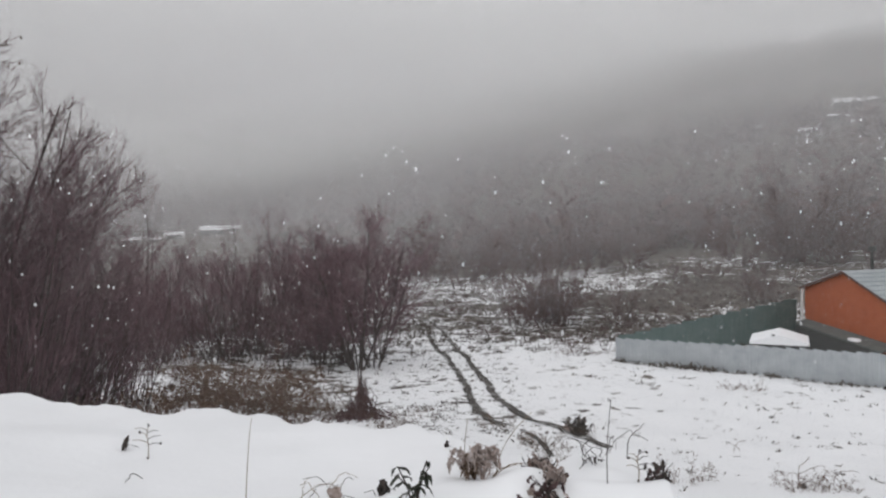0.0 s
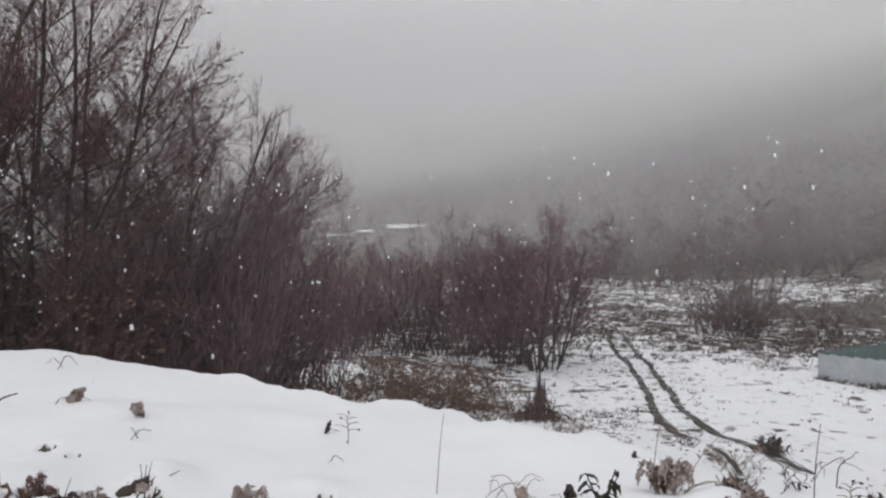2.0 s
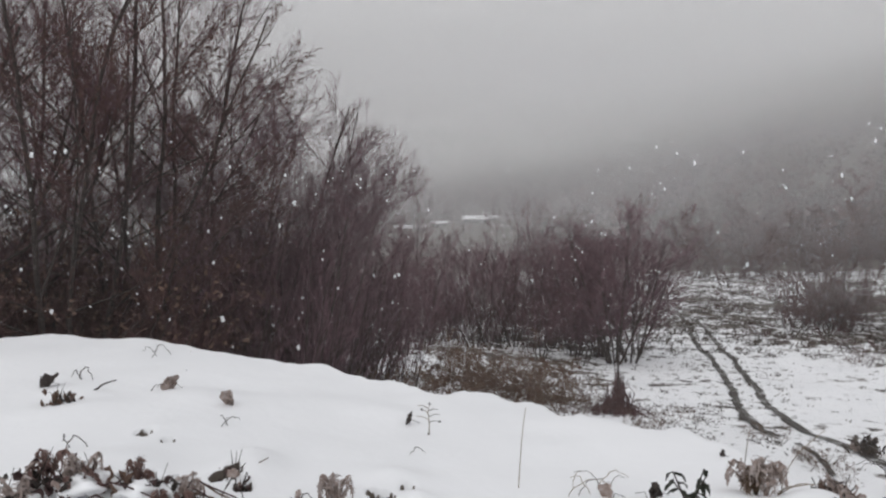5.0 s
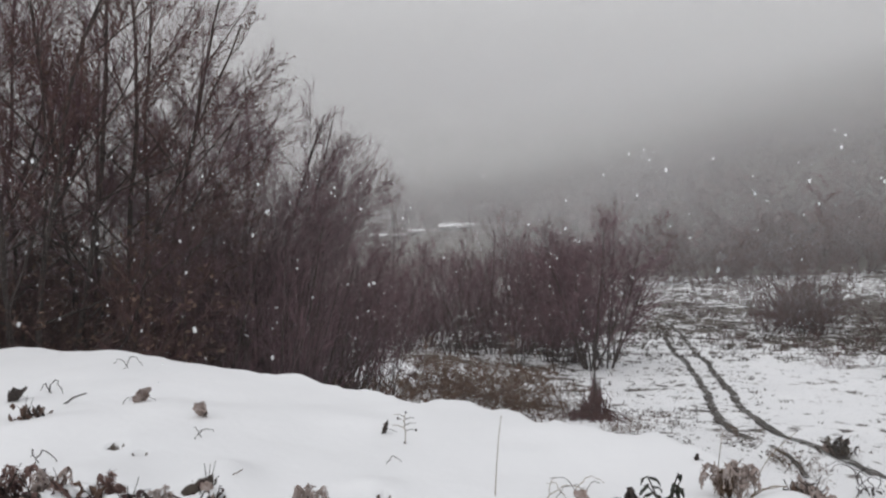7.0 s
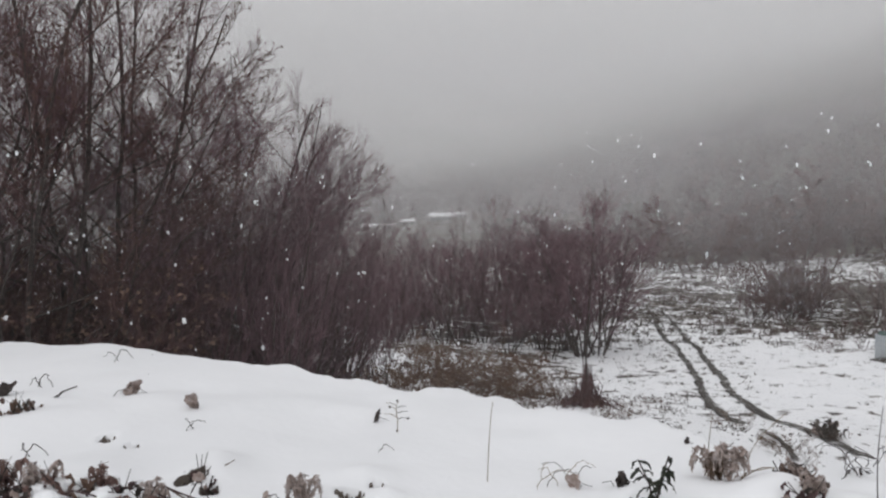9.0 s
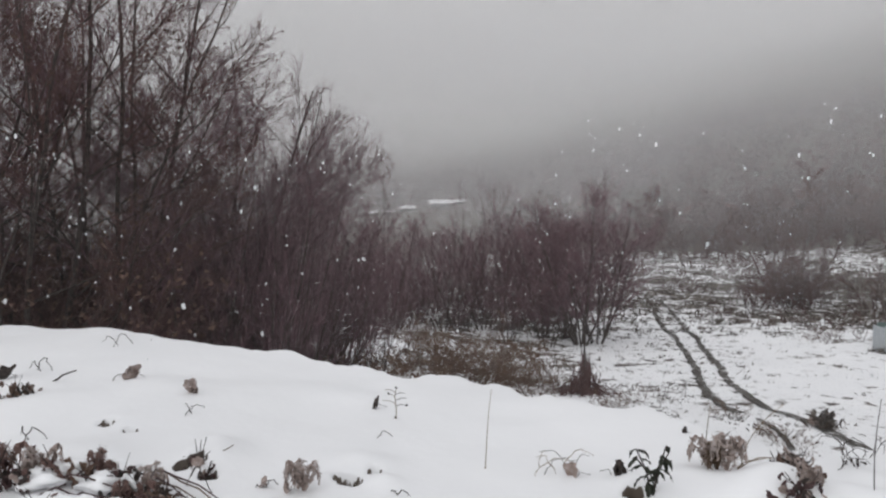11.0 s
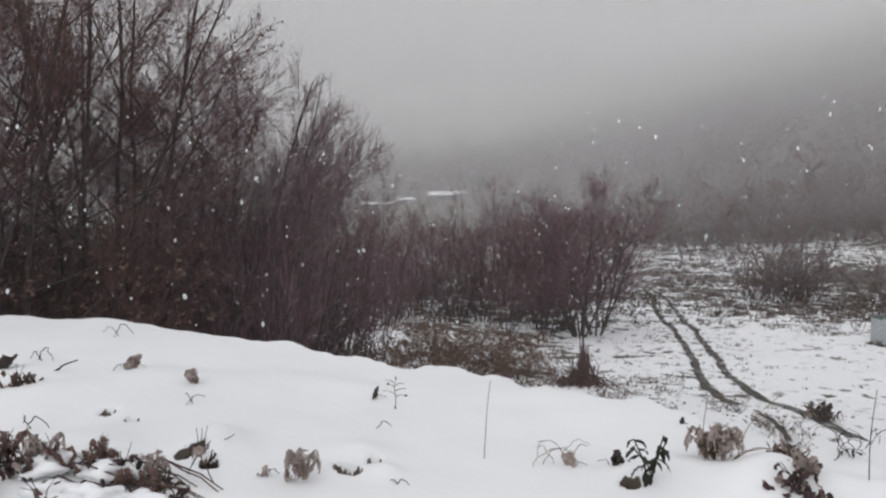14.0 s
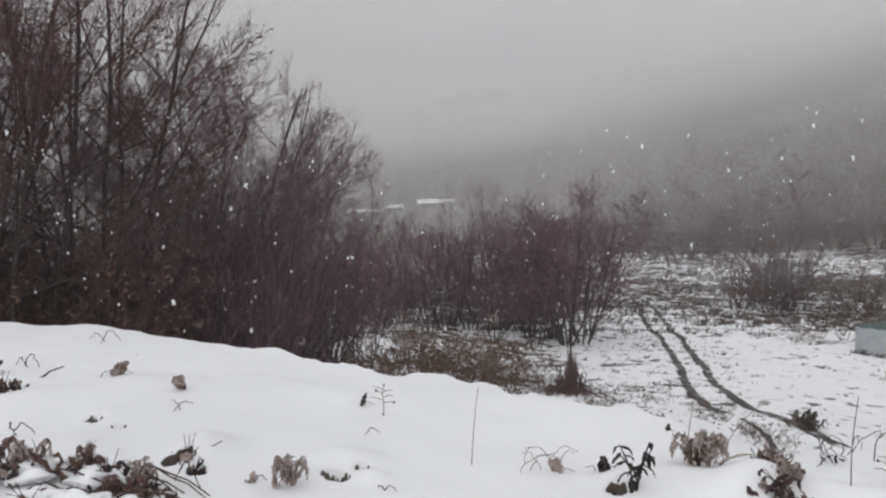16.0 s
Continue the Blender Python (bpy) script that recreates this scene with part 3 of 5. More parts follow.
def build_big_trees():
    rng = np.random.default_rng(4)
    kinds = []
    labels = ("leafless spreading tree with fanned grey-brown limbs and fine twigs", "tall leafless tree with brown withered leaves on its twigs",
              "leafless dome-crowned tree with dense purplish twigs")
    forms = ((6, 12.6, 4.9, 0.45, 1.8, 11, 9, 6, 3, 0.085, 18, 0.12), (7, 12.0, 4.6, 0.48, 2.0, 10, 8, 6, 3, 0.07, 17, 0.10), (9, 10.2, 4.6, 0.48, 1.6, 11, 9, 7, 3, 0.048, 13, 0.16))
    for n, (trunks, tall, wide, waist, peak, limbs, boughs, twigs, tips, thick, lean, low) in enumerate(forms):
        orders = crown_tree(rng, trunks, tall, wide, waist, peak, limbs, boughs, twigs, tips, thick, lean, low)
        hung = [line for line in orders[3] if line[0][-1, 2] < 8.6]
        leaf = leaves_on(rng, hung, 9000, 0.05) if n == 1 else None
        kinds.append(make_plant("bare_tree", labels[n], "tree", "bare trees below the bank", orders, 2, BARK, TWIG if n == 1 else TWIG_RED, leaf, True))
    spots = [(2, -33.2, 20, 200, 1.0), (0, -41.8, 17.5, 75, 1.0), (1, -47.2, 14.8, 40, 1.0), (0, -51.0, 20.5, 150, 1.05), (1, -57.5, 16.5, 250, 1.0)]
    set_out(kinds, spots)


def build_thicket():
    rng = np.random.default_rng(9)
    kinds = []
    plans = ([(11, 0.42, 40), (8, 0.44, 40)],) * 3 + ([(8, 0.42, 40), (6, 0.45, 42)], [(20, 0.40, 46), (12, 0.44, 42)])
    for n in range(5):
        orders = grow(rng, (7, 8, 6, 9, 8)[n], (7.4, 6.2, 8.4, 4.0, 9.6)[n], (30, 34, 30, 46, 27)[n], plans[n],
                      (0.045, 0.035, 0.055, 0.025, 0.075)[n], (0.28, 0.25, 0.3, 0.18, 0.24)[n], 0.03, (0.3, 0.3, 0.3, 0.6, 0.3)[n], (0.012, 0.012, 0.012, 0.006, 0.013)[n], fine=1)
        kinds.append(make_plant("bare_shrub", "low leafless shrub with dense dark twigs" if n == 3 else "leafless upright shrub with reddish-brown stems in a thicket",
                                "shrub", "thicket", orders, 1, BARK, TWIG_RED))
    orders = grow(rng, 13, 3.7, 50, [(10, 0.42, 42), (8, 0.45, 44)], 0.022, 0.15, 0.02, 0.7, 0.006, fine=1)
    kinds.append(make_plant("bare_shrub", "brown tangled shrub with dry stems under the bare trees", "shrub", "thicket", orders, 1, BARK, TWIG, leaves_on(rng, orders[2], 700, 0.07)))
    spots = [(4, -6.7, 42, 0, 1.12), (4, -5.5, 43, 140, 1.14), (4, -7.9, 44, 250, 1.05), (4, -9.6, 44, 60, 0.86), (2, -5.0, 46, 200, 0.85)]
    for az in np.arange(-23, -8, 0.8):
        spots.append((int(rng.integers(0, 3)), az + rng.uniform(-.4, .4), rng.uniform(41, 50), rng.uniform(0, 360), rng.uniform(0.55, 1.15)))
        spots.append((int(rng.integers(0, 3)), az + rng.uniform(-.4, .4), rng.uniform(52, 66), rng.uniform(0, 360), rng.uniform(0.8, 1.45)))
    for az in np.arange(-22, -8, 0.5):
        spots.append((3, az + rng.uniform(-.4, .4), rng.uniform(41, 52), rng.uniform(0, 360), rng.uniform(0.7, 1.05)))
    for az, r, size in ((-25.8, 20.5, 1.1), (-24.8, 22, 1.0), (-23.8, 23.5, 0.9), (-25.2, 24.5, 1.2), (-23.2, 26, 1.0), (-22.2, 28, 0.9), (-31.5, 21, 1.3), (-30.2, 19.5, 1.25), (-29.0, 22, 1.35), (-27.8, 20.5, 1.25), (-26.8, 22.5, 1.2), (-32.8, 20, 1.3), (-28.4, 24.5, 1.4), (-30.8, 25, 1.5), (-26.2, 25, 1.5), (-25.0, 26, 1.5), (-27.3, 24, 1.5), (-28.6, 23, 1.5), (-29.7, 22.6, 1.45), (-26.0, 27.4, 1.6), (-27.4, 26, 1.5), (-33.6, 22, 1.4), (-34.6, 20.5, 1.3), (-23.4, 24.5, 1.3)):
        spots.append((3, az, r, az * 40, size))
    # dense brush under the big trees
    for az in np.arange(-62, -28.5, 1.5):
        spots.append((5 if az < -37 else 3, az + rng.uniform(-.5, .5), rng.uniform(14, 18), rng.uniform(0, 360), rng.uniform(0.9, 1.3)))
        spots.append((5 if az < -41 else 3, az + rng.uniform(-.5, .5), rng.uniform(18.5, 24), rng.uniform(0, 360), rng.uniform(1.3, 1.9) if az < -36 else rng.uniform(1.1, 1.5)))
        spots.append((5 if az < -39 else 3, min(-32, az + rng.uniform(-.7, .7)), rng.uniform(16, 20), rng.uniform(0, 360), rng.uniform(1.2, 1.75)))
    set_out(kinds, spots)


def build_brambles():
    rng = np.random.default_rng(12)
    kinds = []
    for n in range(3):
        orders = grow(rng, 11, (1.8, 1.4, 2.3)[n], 62, [(7, 0.45, 45), (4, 0.5, 45)], 0.012, 0.1, -0.03, 0.45, 0.007, fine=1)
        leaf = leaves_on(rng, orders[2], 420, 0.09)
        kinds.append(make_plant("bramble", "tangled brown bramble with withered leaves in the snow", "bush", "brambles", orders, 1, BROWN, BROWN, leaf))
    spots = []
    for az, r, size in ((-17.2, 26.5, 1.5), (-16.0, 27.5, 1.7), (-14.8, 27, 1.5), (-15.4, 30, 1.6), (-13.4, 28.5, 1.2), (-18.6, 28, 1.2), (-12.2, 30, 1.1), (-11.0, 29, 0.9), (-19.8, 27, 1.3), (-20.6, 25.5, 1.1)):
        spots.append((int(rng.integers(0, 3)), az, r, rng.uniform(0, 360), size))
    for _ in range(44):
        az, r = rng.uniform(-21, -7.5), rng.uniform(23, 39)
        if az > -9 and r < 28:
            continue
        spots.append((int(rng.integers(0, 3)), az, r, rng.uniform(0, 360), rng.uniform(0.35, 0.9)))
    for _ in range(16):
        spots.append((int(rng.integers(0, 3)), rng.uniform(-45, -20), rng.uniform(14, 20), rng.uniform(0, 360), rng.uniform(0.7, 1.2)))
    # small heaps by the fence, the tracks and the bushes
    for az, r, size in ((21, 37.1, 0.45), (22.7, 37.2, 0.4), (25.9, 18.0, 0.38), (28.0, 18.5, 0.3), (26.4, 18.3, 0.3), (6.8, 22.6, 0.42), (7.7, 21.0, 0.45), (8.4, 19.4, 0.3), (10.1, 24.0, 0.3), (10.5, 24.3, 0.3), (4.0, 25.5, 0.45), (18.0, 17.6, 0.42), (-4.0, 26.5, 0.5),
                        (-3.2, 27.5, 0.4), (-5.0, 25.5, 0.45), (-1.8, 30, 0.4), (9.2, 47.5, 0.5), (10.2, 49.5, 0.5), (11.4, 47, 0.35)):
        spots.append((int(rng.integers(0, 3)), az, r, rng.uniform(0, 360), size))
    set_out(kinds, spots)


def build_scrub():
    """Scrub and small trees behind the field, half lost in mist."""
    rng = np.random.default_rng(15)
    kinds = []
    for n in range(4):
        orders = grow(rng, (6, 9, 10, 5)[n], (8.0, 5.0, 2.2, 9.5)[n], (34, 40, 62, 44)[n], [(13, 0.36, 42), (10, 0.42, 42)] if n == 0 else [(18, 0.34, 46), (13, 0.40, 46)] if n == 3 else [(7, 0.38, 38), (5, 0.42, 40)] if n == 1 else [(6, 0.42, 40), (4, 0.45, 42)],
                      (0.06, 0.04, 0.02, 0.05)[n], (0.15, 0.1, 0.1, 0.03)[n], 0.02, 0.6, (0.022, 0.02, 0.018, 0.045)[n], fine=1)
        kinds.append(make_plant("scrub_tree" if n in (0, 3) else "scrub_bush", ("leafless scrub tree behind the field", "leafless bush at the edge of the field", "low brown scrub heap in the snow",
                                "bare tree dim in the mist")[n], "tree" if n in (0, 3) else "bush", "scrub behind the field", orders, 1, TWIG if n == 3 else BARK, TWIG))
    spots = [(1, 7.4, 63, 10, 1.1), (1, 8.3, 64.5, 150, 1.15), (1, 9.2, 63, 220, 0.9), (1, 7.9, 66, 10, 1.15), (1, 7.0, 65, 70, 1.1), (0, 8.4, 64, 200, 0.9), (1, 5.9, 63, 300, 0.8), (1, 13.2, 66, 30, 1.2), (3, 1.6, 118, 10, 1.75), (0, 7.3, 74, 50, 1.35), (1, 8.8, 66, 90, 1.15), (1, 6.8, 67, 20, 1.1), (0, 9.5, 72, 120, 0.95), (3, 14.0, 120, 0, 1.5), (3, 24.3, 118, 90, 1.7),
             (3, 26.3, 120, 200, 2.0), (1, 22.5, 80, 0, 1.0), (3, 21.5, 118, 10, 1.4), (3, 30, 122, 60, 1.5), (3, -1, 117, 70, 1.3), (3, 28.2, 119, 300, 1.6), (3, 25.4, 124, 80, 2.0), (1, 23.0, 79, 100, 1.0), (3, 3.2, 121, 100, 1.6), (3, 8.6, 118, 200, 1.7), (3, 6.4, 120, 130, 1.5), (3, 11.5, 122, 30, 1.4)]
    spots += [(2, az, r, az * 77, size) for az, r, size in ((9.3, 48.5, 0.45), (10.6, 48, 0.4), (12.3, 48.5, 0.4), (9.8, 51, 0.5), (6.5, 52, 0.4),
                                                            (11, 53, 0.8), (10.0, 46.2, 0.4), (8.0, 54, 0.8), (5.0, 54, 0.5), (3.5, 57, 0.5), (12.8, 55, 0.7), (14, 57, 0.7))]
    for _ in range(100):
        az, r = rng.uniform(-4, 40), rng.uniform(54, 122)
        if az > 10 and r < 62 or az < 5 and r < 74 and rng.random() < 0.6:
            continue
        spots.append((2 if rng.random() < 0.75 else 1, az, r, rng.uniform(0, 360), rng.uniform(0.45, 1.1)))
    for _ in range(22):
        spots.append((3, rng.uniform(-3, 42), rng.uniform(125, 190), rng.uniform(0, 360), rng.uniform(0.6, 1.3)))
    set_out(kinds, spots)


build_big_trees()
build_thicket()
build_brambles()
build_scrub()


# ---- far woods on the hillside ----
def build_far_woods():
    rng = np.random.default_rng(21)
    vs, fs = [], []
    for _ in range(5200):
        az, r = rng.uniform(-40, 48), 150 + 330 * rng.random() ** 1.15
        x, y = r * math.sin(radians(az)), r * math.cos(radians(az))
        if float(bare(x, y)) < 0.5 or (-25 < az < -14 and r < 214):
            continue
        z, tall = float(height(x, y)) - 0.3, rng.uniform(4.0, 8.0) * (1.35 if rng.random() < 0.12 else 1.0)
        wide = tall * rng.uniform(0.26, 0.42)
        for k in range(12):
            d = rng.normal(0, 1, 3)
            d /= np.linalg.norm(d)
            p = np.array([x, y, z + tall * 0.58]) + d * np.array([wide, wide, tall * 0.42]) * rng.random() ** 0.5
            a, b = rng.normal(0, 1, 3), rng.normal(0, 1, 3)
            a, b = a / np.linalg.norm(a) * tall * 0.20, b / np.linalg.norm(b) * tall * 0.11
            n = len(vs)
            vs += [p - a * 0.6, p + b, p + a, p - b * 1.2]
            fs += [(n, n + 1, n + 2), (n, n + 2, n + 3)]
        n = len(vs)
        vs += [np.array(q) for q in ((x - 0.2, y, z), (x + 0.2, y, z), (x, y + 0.3, z), (x, y, z + tall * 0.8))]
        fs += [(n, n + 1, n + 3), (n + 1, n + 2, n + 3), (n + 2, n, n + 3)]
    me = mesh_from("far_woods", [tuple(v) for v in vs], fs)
    me.materials.append(TWIG)
    tagged(new("far_woods", me), "bare grey woods on the misty hillside", "woods", kind="stuff")


build_far_woods()


# ---- farm building behind metal fences ----
BRICK = simple("orange_brick", [(0.3, (0.36, 0.085, 0.028)), (0.7, (0.46, 0.125, 0.045))], 3, 0.85, 0.3)
ROOF_METAL = simple("grey_roof_sheet", [(0.3, (0.24, 0.27, 0.28)), (0.7, (0.34, 0.37, 0.38))], 1.5, 0.5, 0.1)
FENCE_GREY = simple("grey_fence_sheet", [(0.3, (0.30, 0.325, 0.34)), (0.7, (0.41, 0.435, 0.45))], 1.3, 0.5, 0.1)
FENCE_GREEN = simple("green_fence_sheet", [(0.3, (0.075, 0.118, 0.110)), (0.7, (0.125, 0.165, 0.155))], 1.4, 0.55, 0.1)
WHITE_PAINT = simple("white_paint", [(0.3, (0.70, 0.70, 0.70)), (0.7, (0.80, 0.80, 0.80))], 2, 0.6, 0.1)
ROOF_DULL = simple("dull_green_roofing", [(0.3, (0.070, 0.080, 0.072)), (0.7, (0.130, 0.140, 0.130))], 2, 0.7, 0.2)
BROWN_BOARD = simple("brown_board", [(0.3, (0.09, 0.040, 0.028)), (0.7, (0.15, 0.065, 0.045))], 3, 0.8, 0.3)
DARK_BOARD = simple("dark_board", [(0.3, (0.030, 0.032, 0.030)), (0.7, (0.075, 0.075, 0.070))], 3, 0.8, 0.3)


def ribbed(a, b, z0a, z0b, z1a, z1b, ribs, deep):
    """An upright sheet of trapezoid ribs from a to b in the plan, with its own thickness."""
    bm = bmesh.new()
    a, b = Vector((*a, 0)), Vector((*b, 0))
    d = b - a
    n = Vector((-d.y, d.x, 0)).normalized()
    prof = []
    for k in range(ribs):
        for f, h in ((0.0, 0), (0.45, 0), (0.55, 1), (0.9, 1)):
            prof.append(((k + f) / ribs, h))
    prof.append((1.0, 0))
    rows = []
    for shift in (0.0, 0.006):
        low, high = [], []
        for f, h in prof:
            p = a + d * f + n * (h * deep + shift)
            low.append(bm.verts.new((p.x, p.y, z0a + (z0b - z0a) * f)))
            high.append(bm.verts.new((p.x, p.y, z1a + (z1b - z1a) * f)))
        rows.append((low, high))
    for low, high in rows:
        for k in range(len(prof) - 1):
            bm.faces.new((low[k], low[k + 1], high[k + 1], high[k]))
    for k in range(len(prof) - 1):
        bm.faces.new((rows[0][1][k], rows[0][1][k + 1], rows[1][1][k + 1], rows[1][1][k]))
    return bm


def ribbed_fence(name, label, a, b, top_a, top_b, mat, step, sag):
    a, b = Vector(a), Vector(b)
    ob = thing(name, (a.x, a.y, float(height(a.x, a.y))), label, "fence")
    n = max(1, int((b - a).length / step))
    rng = np.random.default_rng(n)
    inv = Matrix.Translation(-ob.matrix_basis.translation)
    for k in range(n):
        p, q = a.lerp(b, k / n), a.lerp(b, (k + 1.04) / n)
        z = top_a + (top_b - top_a) * (k + 0.5) / n
        bm = ribbed(p, q, float(height(p.x, p.y)) - 0.1, float(height(q.x, q.y)) - 0.1, z + sag + rng.uniform(-.01, .01), z - sag + rng.uniform(-.01, .01), 3, 0.016)
        bmesh.ops.transform(bm, matrix=inv, verts=bm.verts)
        part("sheet", bm, mat, ob)
        bm = bmesh.new()
        side = Vector((b.y - a.y, a.x - b.x)).normalized() * 0.06
        s = p + side * -1
        box(bm, (s.x - 0.03, s.y - 0.03, float(height(p.x, p.y)) - 0.2), (s.x + 0.03, s.y + 0.03, z - 0.08), None)
        bmesh.ops.transform(bm, matrix=inv, verts=bm.verts)
        part("post", bm, DARK_BOARD, ob)
    return ob


ribbed_fence("metal_fence", "pale grey corrugated metal fence along the snowy field", (10.03, 43.5), (26.5, 28.6), -5.15, -4.4, FENCE_GREY, 0.62, 0.045)
ribbed_fence("metal_fence", "dark green corrugated metal fence running to the brick building", (10.6, 45.2), (24.0, 50.6), -5.3, -3.75, FENCE_GREEN, 1.2, 0.02)


def farm_building():
    R, L = Vector((22.5, 36.6, 0)), Vector((24.3, 50.0, 0))
    u = Vector((1, 0.30, 0)).normalized()
    g = (L - R)
    base, eave, ridge, long = -6.6, -2.96, -1.55, 13.0
    ob = thing("farm_building", (R.x, R.y, base), "orange brick farm building with a low snow-patched grey roof", "building")
    inv = Matrix.Translation(-Vector((R.x, R.y, base)))

    def add(name, bm, mat, parent=None, label=""):
        bmesh.ops.transform(bm, matrix=inv, verts=bm.verts)
        bmesh.ops.recalc_face_normals(bm, faces=bm.faces)
        return part(name, bm, mat, parent or ob, label)

    def prism(outline, along):
        """An outline of points, drawn out along a vector."""
        bm = bmesh.new()
        one = [bm.verts.new(p) for p in outline]
        two = [bm.verts.new(Vector(p) + along) for p in outline]
        bm.faces.new(one)
        bm.faces.new(two[::-1])
        for k in range(len(outline)):
            bm.faces.new((one[k], one[k - 1], two[k - 1], two[k]))
        return bm

    def at(f, z, s=0.0):
        p = R + g * f + u * s
        return Vector((p.x, p.y, z))

    for name, s in (("gable_wall", 0.0), ("gable_wall", long - 0.3)):
        add(name, prism([at(0, base, s), at(1, base, s), at(1, eave, s), at(0.5, ridge, s), at(0, eave, s)], u * 0.3), BRICK)
    for f in (0.0, 0.978):
        add("side_wall", prism([at(f, base, 0.3), at(f + 0.022, base, 0.3), at(f + 0.022, eave, 0.3), at(f, eave, 0.3)], u * (long - 0.6)), BRICK)
    # roof: two slopes of ribbed sheet with a thin dark verge
    for f0, f1 in ((-0.035, 0.5), (1.035, 0.5)):
        rise = (ridge - eave) / 0.5
        z0 = eave + rise * (f0 if f0 < 0.5 else 1 - f0) + 0.04
        bm = bmesh.new()
        n = 9
        tops = []
        for k in range(n):
            for f, h in ((k / n, 0.13), ((k + 1) / n, 0.08)):
                g0 = f0 + (f1 - f0) * f
                z = z0 + (ridge + 0.04 - z0) * f
                tops.append([bm.verts.new(at(g0, z + h, s)) for s in (-0.25, long + 0.25)])
        low = [[bm.verts.new(at(g0, z, s)) for s in (-0.25, long + 0.25)] for g0, z in ((f0, z0), (f1, ridge + 0.04))]
        for a, b in zip(tops, tops[1:]):
            bm.faces.new((a[0], b[0], b[1], a[1]))
        bm.faces.new((low[0][0], low[0][1], low[1][1], low[1][0]))
        bm.faces.new((tops[0][0], tops[0][1], low[0][1], low[0][0]))
        for side in (0, 1):
            bm.faces.new([low[0][side]] + [q[side] for q in tops] + [low[1][side]])
        add("roof", bm, ROOF_METAL)
    # snow that has slid to the lower half of the slope
    bm = bmesh.new()
    n, m = 30, 8
    grid = []
    for k in range(n + 1):
        s = 0.15 + (long - 0.4) * k / n
        hi = 0.10 + 0.10 * float(vnoise(k * 0.6, 0.5, 31)) + 0.22 * min(1, k / 6)
        row = []
        for j in range(m + 1):
            f = -0.045 + (hi + 0.045) * j / m
            lump = 0.16 * math.sin(math.pi * min(1, max(0, j / m)) ** 0.6) * (0.7 + 0.6 * float(vnoise(k * 0.5, j * 0.5, 32))) * min(1, k / 2, (n - k) / 2)
            row.append(bm.verts.new(at(f, eave + (ridge - eave) / 0.5 * f + 0.13 + lump, s)))
        grid.append(row)
    for k in range(n):
        for j in range(m):
            bm.faces.new((grid[k][j], grid[k + 1][j], grid[k + 1][j + 1], grid[k][j + 1]))
    add("snow", bm, SNOW, None, "sheet of snow slid down the roof")
    bm = bmesh.new()
    for k in range(19):
        s = 3.6 + (long - 4.0) * k / 18
        a, b = at(0.44, ridge + 0.14 - 0.14, s), at(0.5, ridge + 0.24, s)
        bm.verts.new(a), bm.verts.new(b)
    bm.verts.ensure_lookup_table()
    for k in range(18):
        bm.faces.new((bm.verts[2 * k], bm.verts[2 * k + 2], bm.verts[2 * k + 3], bm.verts[2 * k + 1]))
    add("ridge_snow", bm, SNOW, None, "thin strip of snow along the ridge")
    # white rain pipes at both gable corners, and verge boards
    for f in (-0.012, 1.012):
        p = at(f, 0, -0.08)
        pts = np.array([[p.x, p.y, eave - 0.05], [p.x - 0.05, p.y, eave - 0.3], [p.x - 0.08, p.y, eave - 0.5], [p.x - 0.08, p.y, base + 0.2]])
        v, fa = tubes([(pts, np.full(4, 0.08))], 8)
        me = mesh_from("rain_pipe", (v - np.array([R.x, R.y, base])).tolist(), fa.tolist())
        part("rain_pipe", me, WHITE_PAINT, ob, "white rain pipe")
    for f0, f1, za, zb in ((-0.035, 0.5, eave - 0.10, ridge), (0.5, 1.035, ridge, eave - 0.10)):
        add("verge_board", prism([at(f0, za - 0.03, -0.27), at(f1, zb - 0.03, -0.27), at(f1, zb + 0.10, -0.27), at(f0, za + 0.10, -0.27)], u * 0.03), BROWN_BOARD)
    # lean-to roof along the gable, on posts
    w = -u * 1.0
    lean = add("lean_to_roof", prism([at(0.03, -4.90), at(0.98, -5.12), at(0.98, -5.04), at(0.03, -4.82)], Vector((w.x, w.y, -0.22))), ROOF_DULL, None, "dull lean-to roof with snow lumps")
    for f in (0.06, 0.36, 0.66, 0.95):
        p = R + g * f - u * 0.9
        bm = bmesh.new()
        box(bm, (p.x - 0.06, p.y - 0.06, base - 0.1), (p.x + 0.06, p.y + 0.06, -5.10 - 0.2 * f))
        add("post", bm, DARK_BOARD)
    # made-up dark sheet that fills the gap under the lean-to and hides the brick
    foot = R - u * 0.98
    add("lean_to_screen", prism([Vector((foot.x + g.x * f, foot.y + g.y * f, z)) for f, z in ((0.05, base), (0.97, base), (0.97, -5.36), (0.05, -5.14))], u * 0.06), DARK_BOARD, None, "dark sheet added under the lean-to roof to hide the brick")
    rng = np.random.default_rng(2)
    for f in (0.3,):
        p = R + g * f - u * 0.7
        bm = bmesh.new()
        bmesh.ops.create_icosphere(bm, subdivisions=2, radius=1.0)
        for v in bm.verts:
            v.co = Vector((v.co.x * 0.3, v.co.y * 0.7, max(v.co.z, -0.2) * 0.12)) * (1 + 0.15 * rng.uniform(-1, 1))
            v.co += Vector((p.x, p.y, -5.0 - 0.2 * f))
        add("snow_lump", bm, SNOW, lean)
    return ob


farm_building()


